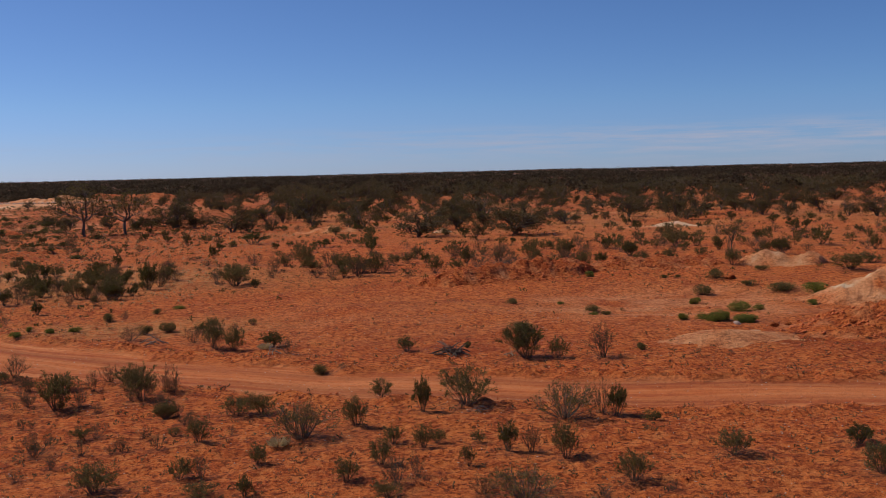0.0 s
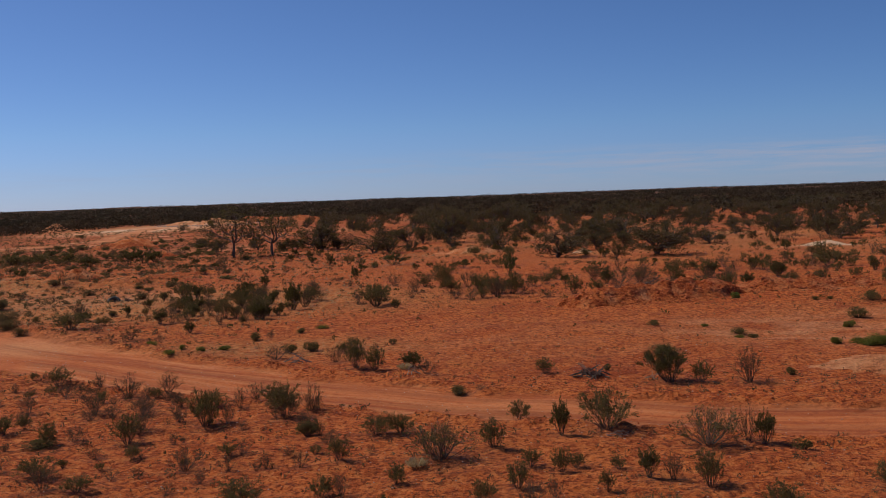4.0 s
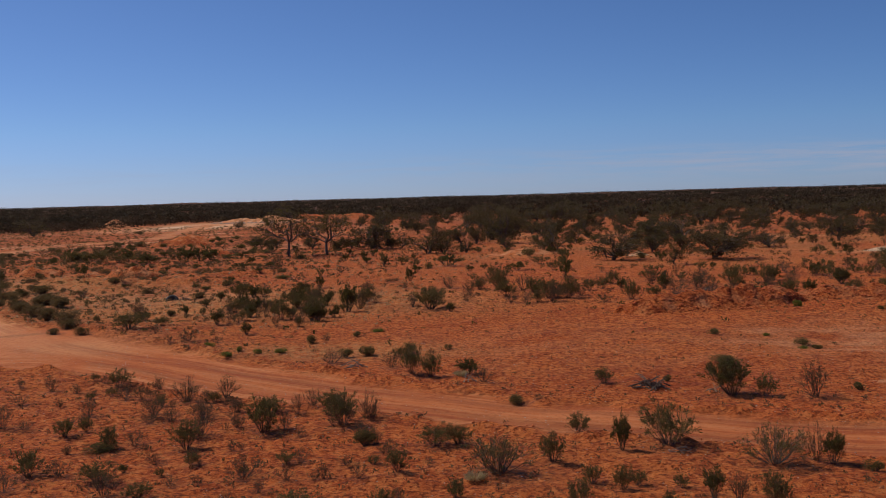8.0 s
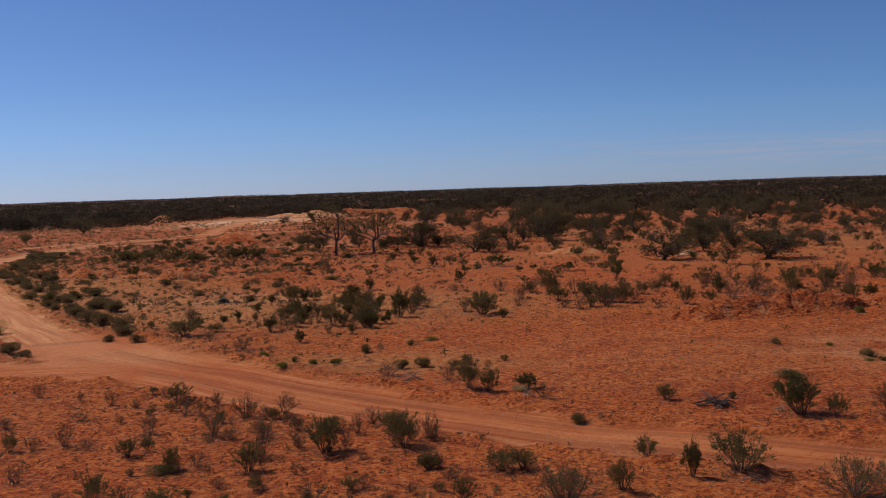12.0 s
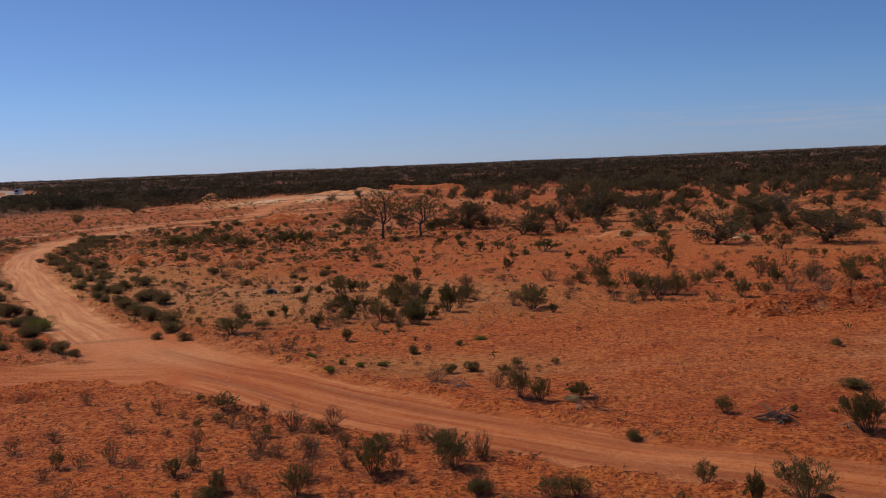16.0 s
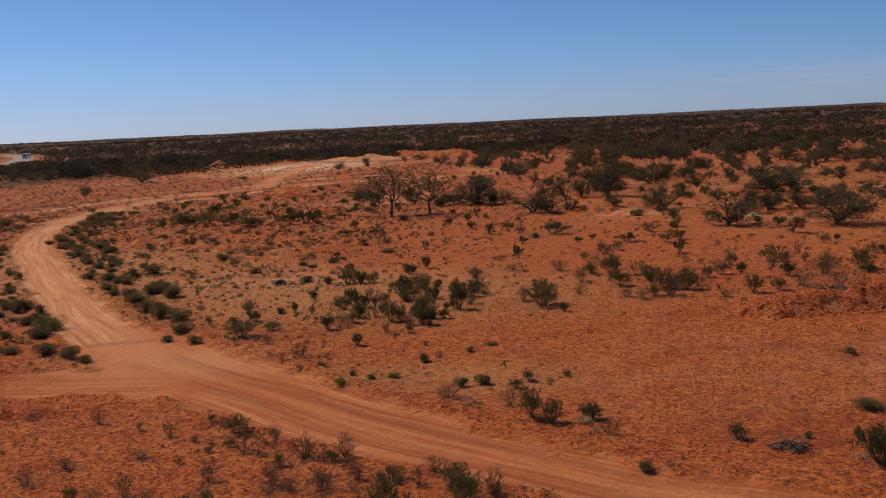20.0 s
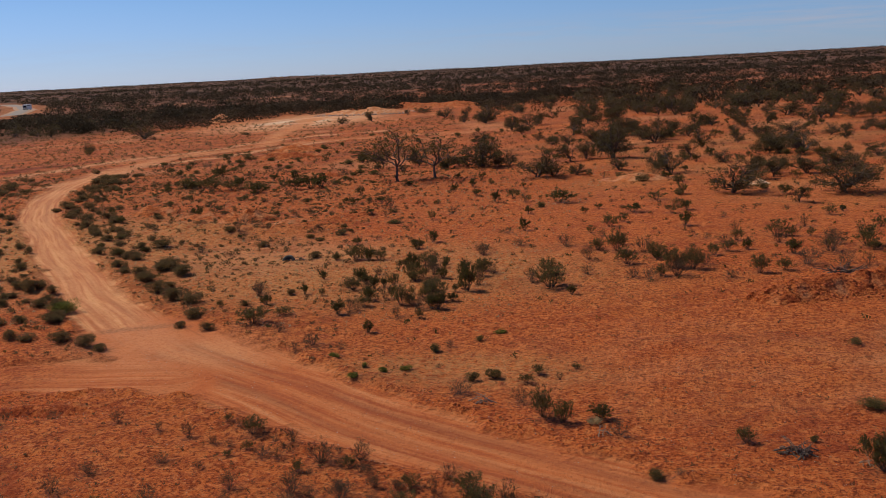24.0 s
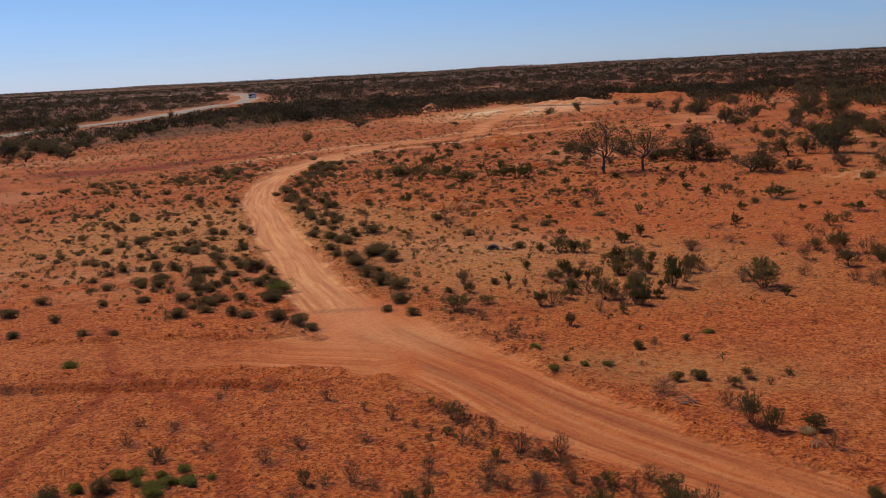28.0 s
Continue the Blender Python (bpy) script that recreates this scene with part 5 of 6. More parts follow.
def joined(name, meshes, mats, places, label, category, seed):
    """One mesh of many far plants, each a turned and scaled twin of one of the models."""
    r = np.random.RandomState(seed)
    soup = []
    for pair in meshes:
        vs, fs, ms, base = [], [], [], 0
        for k, me in enumerate(pair):
            me.calc_loop_triangles()
            v, f = np.empty(len(me.vertices) * 3), np.empty(len(me.loop_triangles) * 3, np.int32)
            me.vertices.foreach_get("co", v)
            me.loop_triangles.foreach_get("vertices", f)
            vs.append(v.reshape(-1, 3))
            fs.append(f.reshape(-1, 3) + base)
            ms.append(np.full(len(f) // 3, k, np.int32))
            base += len(me.vertices)
        soup.append((np.concatenate(vs), np.concatenate(fs), np.concatenate(ms)))
    vs, fs, ms, base = [], [], [], 0
    for x, y, hgt, wid in places:
        v, f, m = soup[r.randint(len(soup))]
        a = r.uniform(0, 6.28)
        c, d = math.cos(a) * wid, math.sin(a) * wid
        vs.append(np.stack([x + v[:, 0] * c - v[:, 1] * d, y + v[:, 0] * d + v[:, 1] * c, h_at(x, y) + v[:, 2] * hgt], -1))
        fs.append(f + base)
        ms.append(m)
        base += len(v)
    me = mesh_from(name, np.concatenate(vs), np.concatenate(fs), mats[0])
    for mat in mats[1:]:
        me.materials.append(mat)
    me.polygons.foreach_set("material_index", np.concatenate(ms))
    return tagged(new(name, me), label, category, kind="stuff")


# ---- far woodland as one mass ----
def mesh_from(name, verts, faces, mat):
    """A mesh from arrays; faces all of one size."""
    me = bpy.data.meshes.new(name)
    k = faces.shape[1]
    me.vertices.add(len(verts))
    me.vertices.foreach_set("co", np.asarray(verts, np.float32).ravel())
    me.loops.add(faces.size)
    me.loops.foreach_set("vertex_index", faces.ravel().astype(np.int32))
    me.polygons.add(len(faces))
    me.polygons.foreach_set("loop_start", np.arange(0, faces.size, k, dtype=np.int32))
    me.update(calc_edges=True)
    me.materials.append(mat)
    return me


def unit(r, n):
    d = r.normal(size=(n, 3))
    return d / np.linalg.norm(d, axis=1)[:, None]


def sprays(r, centre, length, width, lift=0.0):
    """Leaf-shaped quads at the centres, turned at random."""
    n = len(centre)
    q = unit(r, n)
    q[:, 2] += lift
    q = q / np.linalg.norm(q, axis=1)[:, None]
    t = np.cross(q, unit(r, n))
    t = t / np.linalg.norm(t, axis=1)[:, None]
    q, t = q * length[:, None] / 2, t * width[:, None] / 2
    v = np.stack([centre - q, centre + q + t, centre + q - t], 1).reshape(-1, 3)
    return v, np.arange(3 * n).reshape(n, 3)


joined("distant_mulga", [mulga(850 + i, 800, big=1.7) for i in range(5)], (BARK, LEAF_TREE), FAR_OFF["mulga"], "distant mulga trees of the open wood", "trees", 61)
joined("distant_saltbush", [mound_shrub(1650 + i, 520, 0.12, LEAF_SALT, TWIG) for i in range(4)], (TWIG, LEAF_SALT), FAR_OFF["salt"], "distant saltbushes clumped over the red flat", "shrubs", 62)
WOOD_EDGE = [(-184, 150), (-200, 189), (-212, 240), (-160, 262), (-140, 330), (-90, 390), (-60, 310), (20, 260), (160, 230), (420, 260)]


def woodland():
    r = np.random.RandomState(23)
    ex, ey = np.array([p[0] for p in WOOD_EDGE[3:]]), np.array([p[1] for p in WOOD_EDGE[3:]])
    vs, fs, base = [], [], 0
    for r0, r1, count, blades, grow in ((190, 480, 3300, 96, 1.0), (480, 1100, 7500, 72, 1.0), (1100, 2400, 10000, 18, 1.05), (2400, 5100, 13000, 9, 1.4)):
        n = count * 4
        rad = np.sqrt(r.uniform(r0 * r0, r1 * r1, n))
        az = r.uniform(radians(-40), radians(62), n)
        x, y = -np.sin(az) * rad, np.cos(az) * rad
        ok = np.where(x > -160, y > np.interp(x, ex, ey), ((x < -215) | (y > 285)) & (rad > 260)) | (rad > 480)
        thin = np.where(x > -60, 0.12 + 0.88 * smooth(240, 620, y), 0.8 + 0.2 * smooth(300, 600, rad))
        ok &= r.random_sample(n) < thin
        ok &= (line_distance(x, y, ROAD)[0] > 16) & ((line_distance(x * 1.07, y * 1.07, ROAD)[0] > 20) | (rad > 640)) & ((line_distance(x * 1.15, y * 1.15, ROAD)[0] > 22) | (rad > 560))
        ok &= (line_distance(x, y, FAR_STRIP)[0] > 12) & ((line_distance(x * 1.07, y * 1.07, FAR_STRIP)[0] > 14) | (rad > 720))
        ok &= (wave(x * 0.6, y, 60, 41) < 0.5) | (r.random_sample(n) < 0.25) | (rad > 1300)
        x, y = x[ok][:count], y[ok][:count]
        s = (1.5 + 3.2 * r.random_sample(len(x)) ** 1.4) * grow
        s = np.where(r.random_sample(len(x)) < 0.03, s * 1.3, s)
        z = ground_height(x, y)
        x, y, z, s = (np.repeat(a, blades) for a in (x, y, z, s))
        d = unit(r, len(x))
        c = np.stack([x + d[:, 0] * s * 0.8, y + d[:, 1] * s * 0.8, z + s * 0.45 + d[:, 2] * s * 0.36], -1)
        w = s * r.uniform(0.2, 0.42, len(s)) * (0.62 if blades > 80 else 0.66 if blades > 30 else 1.4)
        v, f = sprays(r, c, w, w * 0.6)
        vs.append(v)
        fs.append(f + base)
        base += len(v)
    me = mesh_from("far_woodland", np.concatenate(vs), np.concatenate(fs), LEAF_WOOD)
    tagged(new("far_woodland", me), "dark scrub woodland reaching to the flat horizon", "woodland", kind="stuff")


woodland()


# ---- spoil heaps ----
def heap(name, x, y, rx, ry, hgt, turn, seed, label, pale, peaks=((0, 0, 1),), rough=0.12, step=0.16, deep=0.0):
    n = max(24, int(2 * max(rx, ry) / step))
    g = np.linspace(-1.05, 1.05, n)
    U, V = np.meshgrid(g, g)
    u, v = U.ravel(), V.ravel()
    rr = np.hypot(u, v) * (1 + 0.10 * wave(u, v, 0.9, seed) + 0.05 * wave(u, v, 0.35, seed + 5))
    body = np.zeros_like(u)
    for px, py, ph in peaks:
        d = np.hypot(u - px, v - py)
        body = np.maximum(body, ph * (np.sqrt(np.clip(1 - d / 0.8, 0, 1) ** 2 + 0.012) - 0.11))
    body = np.maximum(body, 0.16 * np.clip(1 - (rr / 0.95) ** 2, 0, 1)) * smooth(1.0, 0.7, rr)
    z = hgt * body * (1 + 0.6 * rough * wave(u * rx, v * ry, 2.2, seed + 1) + 0.35 * rough * wave(u * rx, v * ry, 0.9, seed + 6)) + 0.05 * min(hgt, 1.2) * wave(u * rx, v * ry, 0.5, seed + 2) * np.clip(body * 4, 0, 1)
    z = z - 0.22 * smooth(0.84, 1.02, rr)
    c, s = math.cos(radians(turn)), math.sin(radians(turn))
    X, Y = x + u * rx * c - v * ry * s, y + u * rx * s + v * ry * c
    Z = ground_height(X, Y) + z - 0.03
    idx = np.arange(n * n).reshape(n, n)
    f = np.stack([idx[:-1, :-1], idx[:-1, 1:], idx[1:, 1:], idx[1:, :-1]], -1).reshape(-1, 4)
    f = f[(rr[f] < 1.05).all(1)]
    me = bpy.data.meshes.new(name)
    me.from_pydata(np.stack([X - x, Y - y, Z], -1).tolist(), [], f.tolist())
    me.polygons.foreach_set("use_smooth", np.ones(len(me.polygons), bool))
    blend = np.clip(pale + 0.3 * wave(X, Y, 2.5, seed + 3), 0, 1) * smooth(1.0, 0.75, rr)
    for key, v in (("pale", blend), ("stain_shade", deep * np.clip(0.6 + 0.6 * wave(X, Y, 1.8, seed + 4), 0, 1) * smooth(1.0, 0.7, rr))):
        a = me.attributes.new(key, "FLOAT", "POINT")
        a.data.foreach_set("value", v.astype(np.float32))
    me.materials.append(SOIL)
    ob = new(name, me)
    ob.location = (x, y, 0)
    return tagged(ob, label, "earth mound", "spoil heaps")


heap("pale_earth_mound", 28.7, 70.5, 3.7, 2.3, 1.35, -8, 50, "pale sandy twin-peaked spoil heap", 0.6, ((-0.3, 0, 1.0), (0.5, -0.1, 0.75)))
heap("pale_earth_mound", 28.3, 51.5, 6.8, 4.8, 2.9, 10, 51, "large pale sandy spoil heap with crumbling slopes", 0.62, ((0.1, 0, 1.0), (-0.3, -0.1, 0.62)))
heap("low_earth_mound", 14.8, 40.2, 4.2, 2.5, 0.5, 12, 52, "low worn spoil mound of pale and red earth", 0.45)
heap("red_earth_mound", 22.5, 42.0, 6.8, 4.2, 1.4, 10, 53, "dark red spoil heap of fresh earth", 0.0, rough=0.35, deep=0.35)
heap("red_earth_ridge", 8.5, 66.0, 7.6, 3.0, 1.6, 28, 54, "long red earth ridge pushed up beside a hollow", 0.0, ((-0.7, 0, 0.6), (-0.5, 0.05, 0.8), (-0.3, 0, 0.75), (-0.1, 0.08, 0.9), (0.1, 0, 0.85), (0.3, 0, 1.0), (0.5, 0.05, 0.8), (0.68, 0, 0.6)), rough=0.2, deep=0.3)
heap("red_earth_ridge", 19.5, 71.5, 6.5, 2.6, 1.0, 12, 55, "long red earth ridge pushed up beside a hollow", 0.1, ((-0.65, 0, 0.7), (-0.4, 0, 1.0), (-0.15, 0.05, 0.8), (0.1, 0, 0.85), (0.35, 0, 0.7), (0.6, 0, 0.6)), rough=0.2, deep=0.28)
heap("low_earth_mound", -60.8, 103.8, 3.2, 2.6, 1.15, 5, 70, "low worn mound of red earth among saltbush", 0.12, ((-0.2, 0, 1.0), (0.35, 0.1, 0.7)), rough=0.3, step=0.2)
heap("low_earth_mound", -52.8, 99.6, 3.4, 2.2, 0.75, -10, 71, "low worn mound of red earth among saltbush", 0.15, ((-0.2, 0, 0.8), (0.3, 0, 1.0)), rough=0.3, step=0.2)
heap("low_earth_mound", -46.6, 97.4, 3.6, 2.8, 1.5, 10, 72, "low worn mound of red earth among saltbush", 0.15, ((0.1, 0, 1.0), (-0.4, 0.1, 0.7), (0.55, 0, 0.5)), rough=0.35, step=0.2)
heap("low_earth_mound", -40.5, 95.5, 3.4, 2.2, 0.7, 0, 73, "low worn mound of red earth among saltbush", 0.15, rough=0.3, step=0.2)
heap("red_earth_mound", -72.4, 171.5, 7.0, 3.2, 1.3, 6, 74, "low dark red spoil heap on the plain", 0.0, ((-0.4, 0, 0.8), (0.1, 0, 1.0), (0.5, 0, 0.6)), rough=0.35, step=0.35, deep=0.5)
heap("red_earth_mound", -52.4, 138.0, 4.0, 2.2, 0.9, -8, 75, "low dark red spoil heap on the plain", 0.0, rough=0.3, step=0.3, deep=0.3)
heap("red_earth_mound", -78, 188, 9, 4, 1.6, 0, 56, "low red spoil heap beside the far track", 0.05, rough=0.3, step=0.5)
heap("pale_earth_mound", -160, 322, 8, 6, 3.6, 0, 57, "conical pale spoil heap at the clearing's edge", 0.5, step=0.5)
heap("rocky_mound", -112, 335, 17, 7, 2.6, 0, 58, "long pale rubble heap behind the clearing", 0.7, ((-0.4, 0, 0.7), (0.2, 0, 1.0), (0.6, 0, 0.6)), rough=0.4, step=0.7)
heap("red_earth_ridge", -103, 375, 26, 6, 2.4, -12, 59, "red earth bank behind the clearing", 0.15, ((-0.6, 0, 0.8), (-0.2, 0, 1.0), (0.2, 0, 0.8), (0.6, 0, 0.9)), rough=0.3, step=0.8, deep=0.4)
heap("low_earth_mound", 34.2, 119.5, 4.0, 2.2, 0.8, 0, 60, "low worn spoil mound of white rubble", 1.0, step=0.3)
heap("red_earth_mound", -7.5, 127.0, 6.5, 3.0, 0.9, 0, 61, "low red spoil heap with pale crumbs", 0.4, step=0.3)
heap("low_earth_mound", 6.0, 119.8, 1.6, 1.2, 0.7, 0, 62, "small pale spoil mound under a mulga", 0.9)


# ---- far road and coach ----
def ribbon(name, pts, half, lift, mat, label, kind):
    v, f = [], []
    fine = []
    for a, b in zip(pts, pts[1:]):
        for k in range(8):
            fine.append((a[0] + (b[0] - a[0]) * k / 8, a[1] + (b[1] - a[1]) * k / 8))
    for _ in range(3):
        fine = [fine[0]] + [tuple((fine[i - 1][k] + 2 * fine[i][k] + fine[i + 1][k]) / 4 for k in (0, 1)) for i in range(1, len(fine) - 1)] + [fine[-1]]
    for i, p in enumerate(fine):
        q, r = fine[max(i - 1, 0)], fine[min(i + 1, len(fine) - 1)]
        d = Vector((r[0] - q[0], r[1] - q[1])).normalized()
        z = h_at(*p)
        for s, dz in ((-1, -0.5), (-0.96, 0), (0.96, 0), (1, -0.5)):
            v.append((p[0] - d.y * half * s, p[1] + d.x * half * s, z + lift + dz))
    for i in range(len(fine) - 1):
        for k in range(3):
            a = i * 4 + k
            f.append((a, a + 1, a + 5, a + 4))
    me = bpy.data.meshes.new(name)
    me.from_pydata(v, [], f)
    me.materials.append(mat)
    return tagged(new(name, me), label, "road", kind=kind)


ribbon("road_verge", ROAD, 7, 0.35, VERGE, "pale gravel verge of the far road", "structure")
ribbon("road", ROAD, 4.0, 0.45, SEAL, "grey sealed country road curving through scrub", "structure")


def box(bm_size, at, bevel=0.05):
    bm = bmesh.new()
    bmesh.ops.create_cube(bm, size=1)
    bmesh.ops.scale(bm, vec=bm_size, verts=bm.verts)
    if bevel:
        bmesh.ops.bevel(bm, geom=bm.edges[:], offset=bevel, segments=2, affect="EDGES")
    bmesh.ops.translate(bm, vec=at, verts=bm.verts)
    return bm


def drum(radius, depth, at, turn="Y", seg=20):
    bm = bmesh.new()
    bmesh.ops.create_cone(bm, cap_ends=True, segments=seg, radius1=radius, radius2=radius, depth=depth)
    bmesh.ops.rotate(bm, cent=(0, 0, 0), matrix=Matrix.Rotation(radians(90), 3, turn), verts=bm.verts)
    bmesh.ops.translate(bm, vec=at, verts=bm.verts)
    return bm


def coach(x, y, turn):
    """A white coach whose front faces -y before it is turned."""
    root = new("coach")
    body = part("body", box((2.5, 8.4, 2.9), (0, 0, 1.95), 0.15), WHITE, root, "white painted coach body")
    part("windscreen", box((2.1, 0.06, 1.1), (0, -4.2, 2.1), 0.02), GLASS, body, "dark windscreen")
    for s in (-1, 1):
        for k in range(5):
            part("side_window", box((0.05, 1.1, 0.5), (s * 1.25, -2.9 + k * 1.45, 2.6), 0.02), GLASS, body)
        part("headlight", box((0.4, 0.06, 0.22), (s * 0.85, -4.2, 0.95), 0.02), STEEL, body)
        part("mirror", box((0.2, 0.15, 0.45), (s * 1.4, -4.3, 2.5), 0.03), RUBBER, body)
        for yy in (-2.6, 2.4):
            wheel = part("wheel", drum(0.5, 0.32, (s * 1.08, yy, 0.5)), RUBBER, root, "black coach wheel")
            part("rim", drum(0.28, 0.34, (s * 1.09, yy, 0.5)), STEEL, wheel)
    part("bumper", box((2.5, 0.2, 0.45), (0, -4.2, 0.65), 0.05), RUBBER, root)
    root.matrix_basis = Matrix.Translation((x, y, h_at(x, y) + 0.45)) @ Matrix.Rotation(radians(turn), 4, "Z") @ Matrix.Diagonal((1.1, 1.1, 1.1, 1))
    return tagged(root, "white coach with a dark windscreen on the far road", "coach")


coach(-440, 600, 16)


# ---- small things ----
def branch_pile(name, x, y, size, n, mat, label, seed):
    rnd = random.Random(seed)
    root = new(name)
    for i in range(n):
        s = Shape()
        a = rnd.uniform(0, 6.28)
        c = Vector((rnd.uniform(-0.35, 0.35) * size, rnd.uniform(-0.25, 0.25) * size, 0.02))
        d = Vector((math.cos(a), math.sin(a), 0)) * size * rnd.uniform(0.25, 0.6)
        lift = rnd.uniform(0.05, 0.5) * size
        pts = bent(rnd, c - d, c + d + Vector((0, 0, lift)), 5, 0.06)
        s.tube(pts, 0.03 * size, 0.01 * size, 5)
        for k in range(3):
            o = along(pts, rnd.uniform(0.4, 0.95))
            s.tube(bent(rnd, o, o + (d.normalized() + rand_dir(rnd)).normalized() * size * 0.2, 3, 0.1), 0.012 * size, 0.004 * size, 4)
        child("branch", s.mesh("branch", mat), root)
    root.location = (x, y, h_at(x, y))
    return tagged(root, label, "dead branches", "dead branch piles")


branch_pile("branch_pile", 2.9, 38.7, 1.05, 26, CHAR, "heap of dark dead branches on red soil", 1)
branch_pile("branch_pile", -10.2, 43.0, 0.9, 8, DEAD, "heap of bleached dead branches under a shrub", 2)
branch_pile("branch_pile", -4.4, 39.9, 0.7, 7, DEAD, "heap of bleached dead branches under a shrub", 3)
branch_pile("branch_pile", 5.2, 38.0, 0.6, 6, DEAD, "few bleached dead branches under a shrub", 4)
branch_pile("branch_pile", 8.5, 69.6, 2.2, 20, CHAR, "tangled dead brush on the earth ridge", 6)
branch_pile("branch_pile", 3.2, 28.6, 0.5, 6, DEAD, "few bleached dead branches under a shrub", 5)


def tussock(x, y, size, seed):
    rnd = random.Random(seed)
    s = Shape()
    for i in range(420):
        a, r = rnd.uniform(0, 6.28), rnd.random() ** 0.5
        foot = Vector((math.cos(a) * r * 0.2, math.sin(a) * r * 0.2, 0))
        d = Vector((math.cos(a) * (0.3 + r), math.sin(a) * (0.3 + r), rnd.uniform(0.5, 1.3)))
        s.blade(foot, d, rnd.uniform(0.35, 0.55), 0.02, rnd)
    ob = new("grass_tussock", s.mesh("grass_tussock", STRAW))
    ob.matrix_basis = Matrix.Translation((x, y, h_at(x, y))) @ Matrix.Diagonal((size, size, size, 1))
    return tagged(ob, "dry straw-coloured grass tussock beside a shrub", "grass tussock")


tussock(-2.5, 25.4, 0.55, 3)
tussock(-4.9, 41.0, 0.6, 4)


def old_tyre(x, y):
    """A worn tyre that lies tilted on the ground, its pale sun-lit top edge painted as a white band."""
    root = new("old_tyre")
    s = Shape()
    n, m = 28, 10
    for i in range(n):
        a = 2 * math.pi * i / n
        for k in range(m):
            b = 2 * math.pi * k / m
            r = 0.52 + 0.20 * math.cos(b)
            s.v.append(Vector((math.cos(a) * r, math.sin(a) * r, 0.2 * math.sin(b) * (1.15 if abs(math.sin(b)) > 0.5 else 1))))
    for i in range(n):
        for k in range(m):
            s.f.append((i * m + k, ((i + 1) % n) * m + k, ((i + 1) % n) * m + (k + 1) % m, i * m + (k + 1) % m))
    child("tyre", s.mesh("tyre", RUBBER, True), root, "black worn tyre")
    # white band that puts the sunlight on the pale top edge into colour
    top = Shape()
    for i in range(15):
        a = radians(62 + 6.5 * i)
        for r, z in ((0.68, 0.20), (0.725, 0.13), (0.745, 0.04), (0.735, -0.08)):
            top.v.append(Vector((math.cos(a) * r, math.sin(a) * r, z)))
    for i in range(14):
        for k in range(3):
            top.f.append((i * 4 + k, i * 4 + k + 1, i * 4 + k + 5, i * 4 + k + 4))
    child("sunlit_edge", top.mesh("sunlit_edge", WHITE, True), root, "bleached pale crust over the tread")
    part("rim", drum(0.30, 0.16, (0, -0.06, 0.02), "Z", 24), RUBBER, root, "dark rusted rim")
    root.matrix_basis = Matrix.Translation((x, y, h_at(x, y) - 0.06)) @ Euler((radians(50), radians(-6), 0.25)).to_matrix().to_4x4() @ Matrix.Diagonal((0.78, 0.78, 0.78, 1))
    return tagged(root, "old black tyre half sunk in red soil with a bleached crust", "tyre")


old_tyre(-33.6, 77.4)
branch_pile("branch_pile", -32.4, 77.3, 0.9, 9, CHAR, "few dark dead sticks beside an old tyre", 7)


def rock(x, y, size, lift, mat, label, seed):
    bm = bmesh.new()
    bmesh.ops.create_icosphere(bm, subdivisions=2, radius=1)
    rnd = random.Random(seed)
    cuts = [(rand_dir(rnd), rnd.uniform(0.55, 0.85)) for _ in range(7)]
    for v in bm.verts:
        for d, k in cuts:
            over = v.co.dot(d) - k
            if over > 0:
                v.co -= d * over
        v.co.z *= 0.75
    me = bpy.data.meshes.new("rock")
    bm.to_mesh(me)
    bm.free()
    me.materials.append(mat)
    ob = new("rock", me)
    ob.matrix_basis = Matrix.Translation((x, y, h_at(x, y) + lift)) @ Matrix.Rotation(rnd.uniform(0, 6), 4, "Z") @ Matrix.Diagonal((size, size * 0.8, size * 0.7, 1))
    return tagged(ob, label, "rock", "loose rocks")


rock(15.2, 40.6, 0.2, 0.62, ROCK, "pale angular rock lying on a spoil mound", 1)
rock(16.9, 40.9, 0.24, 0.4, SOIL, "red-brown angular rock lying on a spoil mound", 2)
rock(17.4, 40.6, 0.17, 0.45, SOIL, "red-brown angular rock lying on a spoil mound", 3)
rock(19.6, 39.2, 0.2, 0.75, SOIL, "red-brown angular rock lying on a spoil mound", 4)
rock(22.2, 62.5, 0.45, 0.1, SOIL, "large red-brown rock in the worked hollow", 5)


def stone_pile(x, y, radius, hgt, seed):
    """A pile of pale pebbles and red clods, each stone a piece of its own."""
    rnd = random.Random(seed)
    base = heap("stone_pile", x, y, radius, radius * 0.8, hgt, 0, 70, "pile of pale pebbles and red earth", 0.2, step=0.06)
    tagged(base, "", "stone pile")
    kinds = []
    for k in range(4):
        s = Shape()
        s.lump((0, 0, 0), 1.0, rnd, 0.8)
        kinds.append(s.mesh("stone", PEBBLE))
    for k in range(160):
        a, r = rnd.uniform(0, 6.28), radius * 0.85 * rnd.random() ** 0.5
        px, py = math.cos(a) * r, math.sin(a) * r * 0.8
        d = math.hypot(px, py / 0.8) / radius
        z = h_at(x + px, y + py) + hgt * max(0.0, (math.sqrt(max(0, 1 - d / 0.8) ** 2 + 0.012) - 0.11)) * min(1, (1 - d) / 0.3)
        ob = child("stone", kinds[k % 4], base)
        q = rnd.uniform(0.015, 0.04)
        ob.matrix_basis = Matrix.Translation((px, py, z - 0.01)) @ Matrix.Rotation(rnd.uniform(0, 6), 4, "Z") @ Matrix.Diagonal((q, q, q, 1))


stone_pile(-8.0, 20.75, 0.8, 0.5, 8)


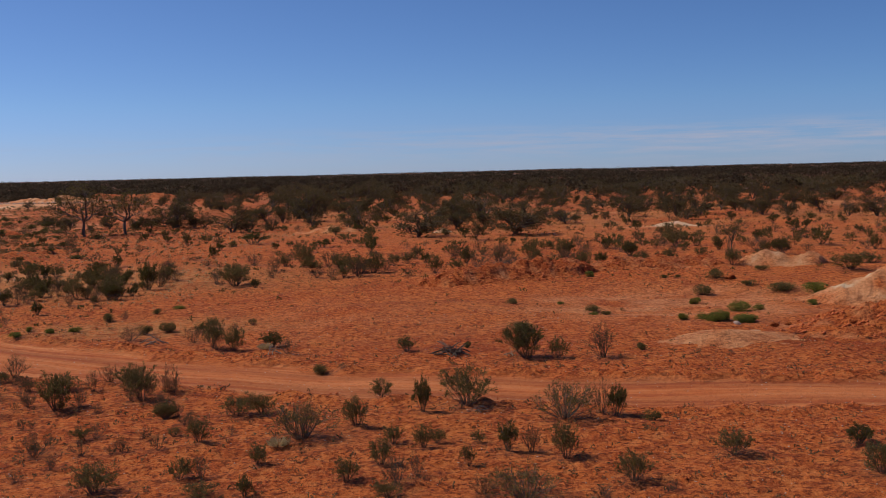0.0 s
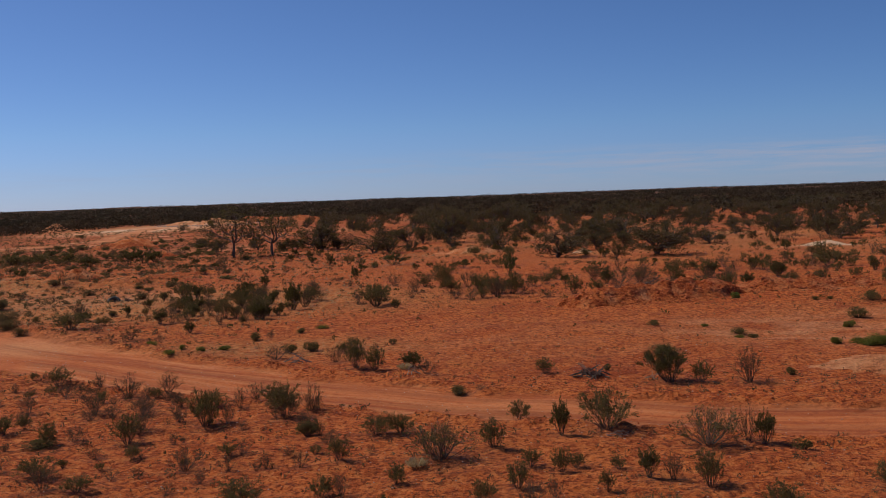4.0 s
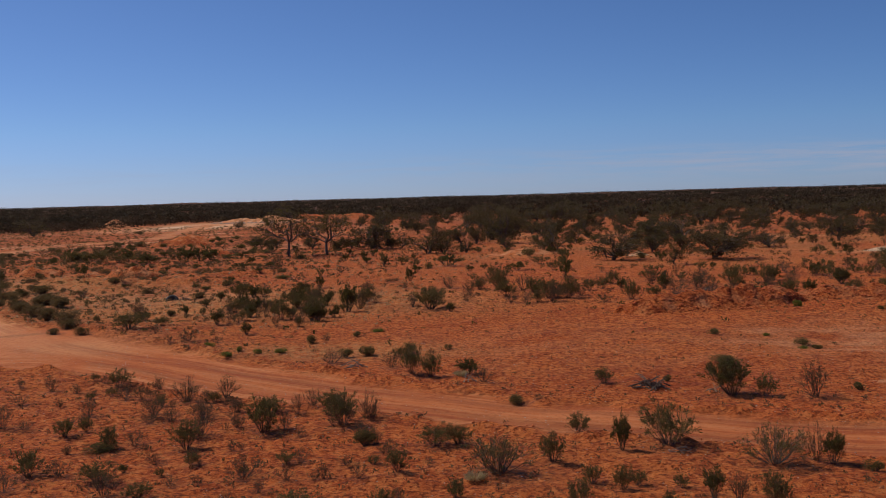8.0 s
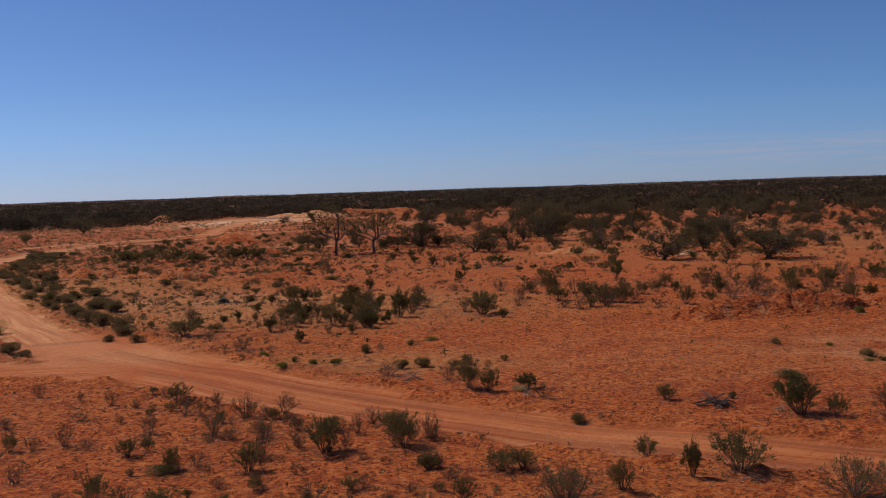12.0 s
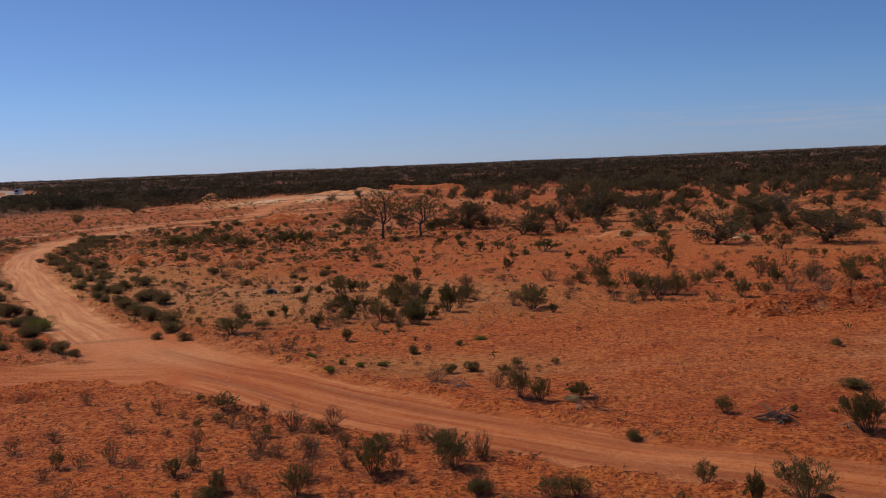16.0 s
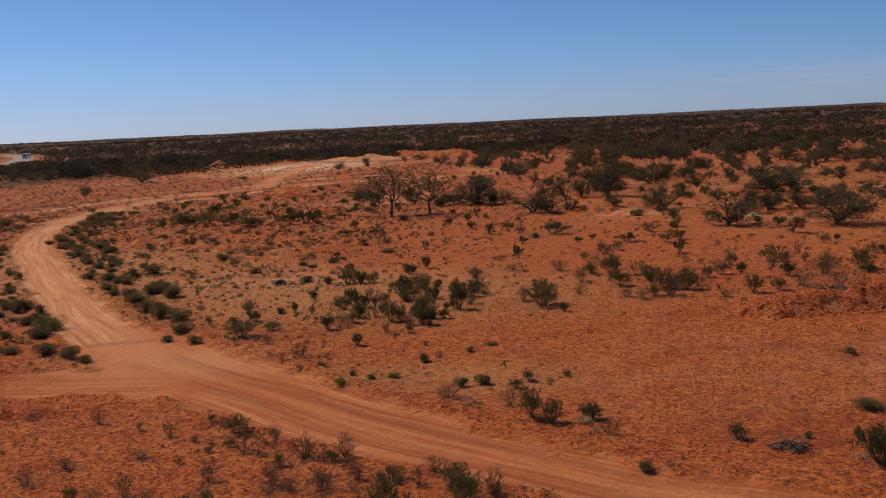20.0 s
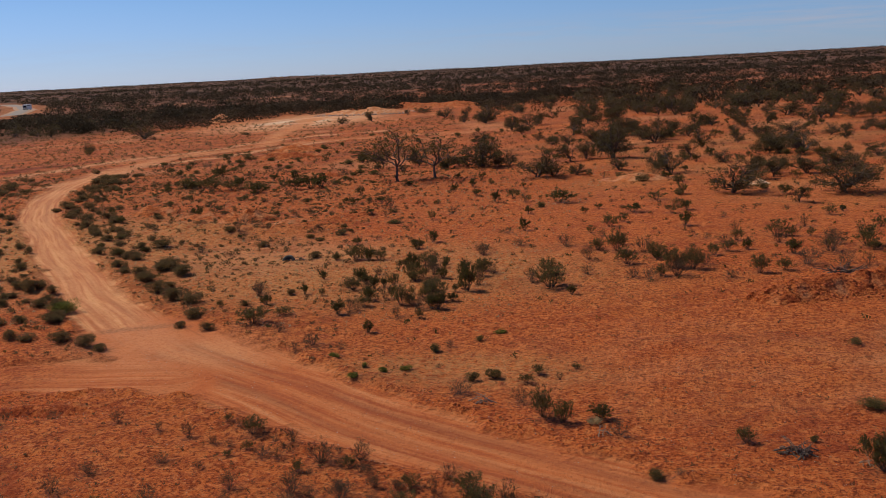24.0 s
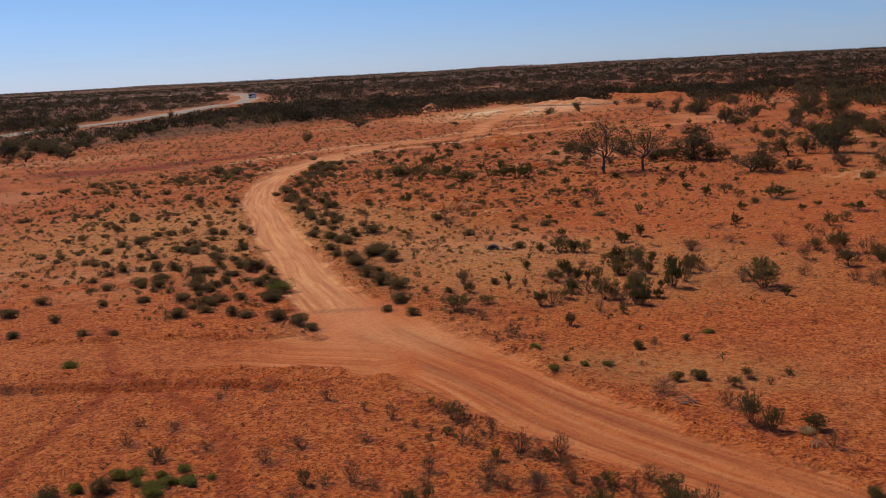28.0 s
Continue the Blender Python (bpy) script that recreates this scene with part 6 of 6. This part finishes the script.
def strew(r, count, area, bias=1.0, clear=None):
    """Random places in a box of x and y, denser towards small y where bias is over one."""
    n = count * 2
    x, y = r.uniform(area[0], area[1], n), area[2] + (area[3] - area[2]) * r.random_sample(n) ** bias
    if clear is not None:
        ok = track_masks(x, y)[0] > clear
        x, y = x[ok], y[ok]
    return x[:count], y[:count]


def stones(name, area, count, r0, r1, mat, label, seed, bias=1.3, clear=None):
    r = np.random.RandomState(seed)
    x, y = strew(r, count, area, bias, clear)
    z = ground_height(x, y)
    n = len(x)
    size = r0 + (r1 - r0) * r.random_sample(n) ** 3
    corner = np.array([(1, 0, 0), (0, 1, 0), (-1, 0, 0), (0, -1, 0), (0, 0, 0.8), (0, 0, -0.5)])
    v = corner[None] * size[:, None, None] * r.uniform(0.65, 1.35, (n, 6, 1)) + np.stack([x, y, z + size * 0.2], -1)[:, None]
    tri = np.array([(0, 1, 4), (1, 2, 4), (2, 3, 4), (3, 0, 4), (1, 0, 5), (2, 1, 5), (3, 2, 5), (0, 3, 5)])
    f = (tri[None] + 6 * np.arange(n)[:, None, None]).reshape(-1, 3)
    return tagged(new(name, mesh_from(name, v.reshape(-1, 3), f, mat)), label, "stones", kind="stuff")


stones("pebbles", (-32, 20, 17, 51), 7000, 0.01, 0.035, PEBBLE, "pale pebbles strewn over red soil", 31)
stones("clods", (-48, 28, 17, 77), 30000, 0.012, 0.045, CLOD, "small red earth clods on the ground", 32, 1.3, 0.15)
stones("rubble", (-128, -96, 327, 345), 800, 0.15, 0.6, ROCK, "pale broken rock of the far rubble heap", 33, 1.0)


def litter(name, area, count, mat, label, seed, size=0.12, blades=5, bias=1.0, fine=0.52, bare=0.8):
    r = np.random.RandomState(seed)
    x, y = strew(r, count, area, bias, 0.2)
    # the swept clay pan in front of the ridge carries little
    keep = (((x - 4) / 20) ** 2 + ((y - 51) / 12) ** 2 > 1) | (r.random_sample(len(x)) > bare)
    x, y = x[keep], y[keep]
    z = ground_height(x, y)
    k = size * r.uniform(0.5, 1.6, len(x))
    x, y, z, k = (np.repeat(a, blades) for a in (x, y, z, k))
    n = len(x)
    c = np.stack([x + r.normal(0, 0.3, n) * k, y + r.normal(0, 0.3, n) * k, z + r.uniform(0.02, 0.55, n) * k], -1)
    v, f = sprays(r, c, k * fine * r.uniform(0.65, 1.35, n), k * fine * 0.45, 0.5)
    return tagged(new(name, mesh_from(name, v, f, mat)), label, "ground plants", kind="stuff")


litter("dry_forbs", (-38, 24, 17, 77), 6500, LEAF_DRY, "tiny dry plants and twigs on red soil", 41, 0.14, 7, bias=1.2)
litter("dry_grass", (-110, -12, 54, 140), 5500, STRAW, "sparse straw-coloured grass on the flat", 42, 0.18, 6)
litter("small_saltbush", (-112, -34, 54, 150), 1700, LEAF_SALT, "tiny grey-green saltbush over the flat", 43, 0.32, 48, fine=0.36)
litter("brown_tufts", (-112, -20, 48, 150), 3600, LEAF_DRY, "low dry brown tufts over the flat", 47, 0.24, 36, fine=0.34)
litter("far_forbs", (-70, 90, 75, 230), 2400, LEAF_DRY, "small dry bushes in the middle distance", 44, 0.32, 32, fine=0.34)
litter("dark_forbs", (-165, 60, 48, 240), 4200, LEAF_DARK, "tiny dark bushes dotted over the red plain", 45, 0.24, 12)
litter("plain_forbs", (-215, -60, 115, 300), 4200, LEAF_SALT, "low brown-green bushes scattered over the far plain", 46, 0.5, 22, fine=0.36)


def lumps(name, x, y, z, r0, r1, mat, label, seed):
    """Uneven earth lumps at the given places, as one mass."""
    r = np.random.RandomState(seed)
    n = len(x)
    size = r0 + (r1 - r0) * r.random_sample(n) ** 2.5
    corner = np.array([(1, 0, 0), (0, 1, 0), (-1, 0, 0), (0, -1, 0), (0, 0, 0.8), (0, 0, -0.5)])
    v = corner[None] * size[:, None, None] * r.uniform(0.6, 1.4, (n, 6, 1)) + np.stack([x, y, z + size * 0.15], -1)[:, None]
    tri = np.array([(0, 1, 4), (1, 2, 4), (2, 3, 4), (3, 0, 4), (1, 0, 5), (2, 1, 5), (3, 2, 5), (0, 3, 5)])
    f = (tri[None] + 6 * np.arange(n)[:, None, None]).reshape(-1, 3)
    return tagged(new(name, mesh_from(name, v.reshape(-1, 3), f, mat)), label, "clods", kind="stuff")


# clods pushed up along the edges of the graded track
ro = np.random.RandomState(81)
ex, ey = ro.uniform(-62, 26, 90000), ro.uniform(20, 90, 90000)
along_edge = np.abs(track_masks(ex, ey)[0] - 0.5) < 0.12 + 0.4 * ro.random_sample(90000) ** 2
ex, ey = ex[along_edge], ey[along_edge]
lumps("windrow_clods", ex, ey, ground_height(ex, ey), 0.02, 0.075, CLOD, "red clods in the low windrow beside the track", 82)

# clods crumbling down the earth ridges and red heaps
for ob in [o for o in scene.objects if o.name.split(".")[0] in ("red_earth_ridge", "red_earth_mound") and o.location.y < 80]:
    co = np.empty(len(ob.data.vertices) * 3)
    ob.data.vertices.foreach_get("co", co)
    co = co.reshape(-1, 3) + np.array(ob.location)
    pick = ro.randint(len(co), size=1500)
    px, py, pz = co[pick].T
    px, py = px + ro.normal(0, 0.04, len(px)), py + ro.normal(0, 0.04, len(py))
    high = pz - ground_height(px, py) > 0.06
    lumps("ridge_clods", px[high], py[high], pz[high], 0.035, 0.12, CLOD, "red clods lying on the slopes of an earth ridge", 83)
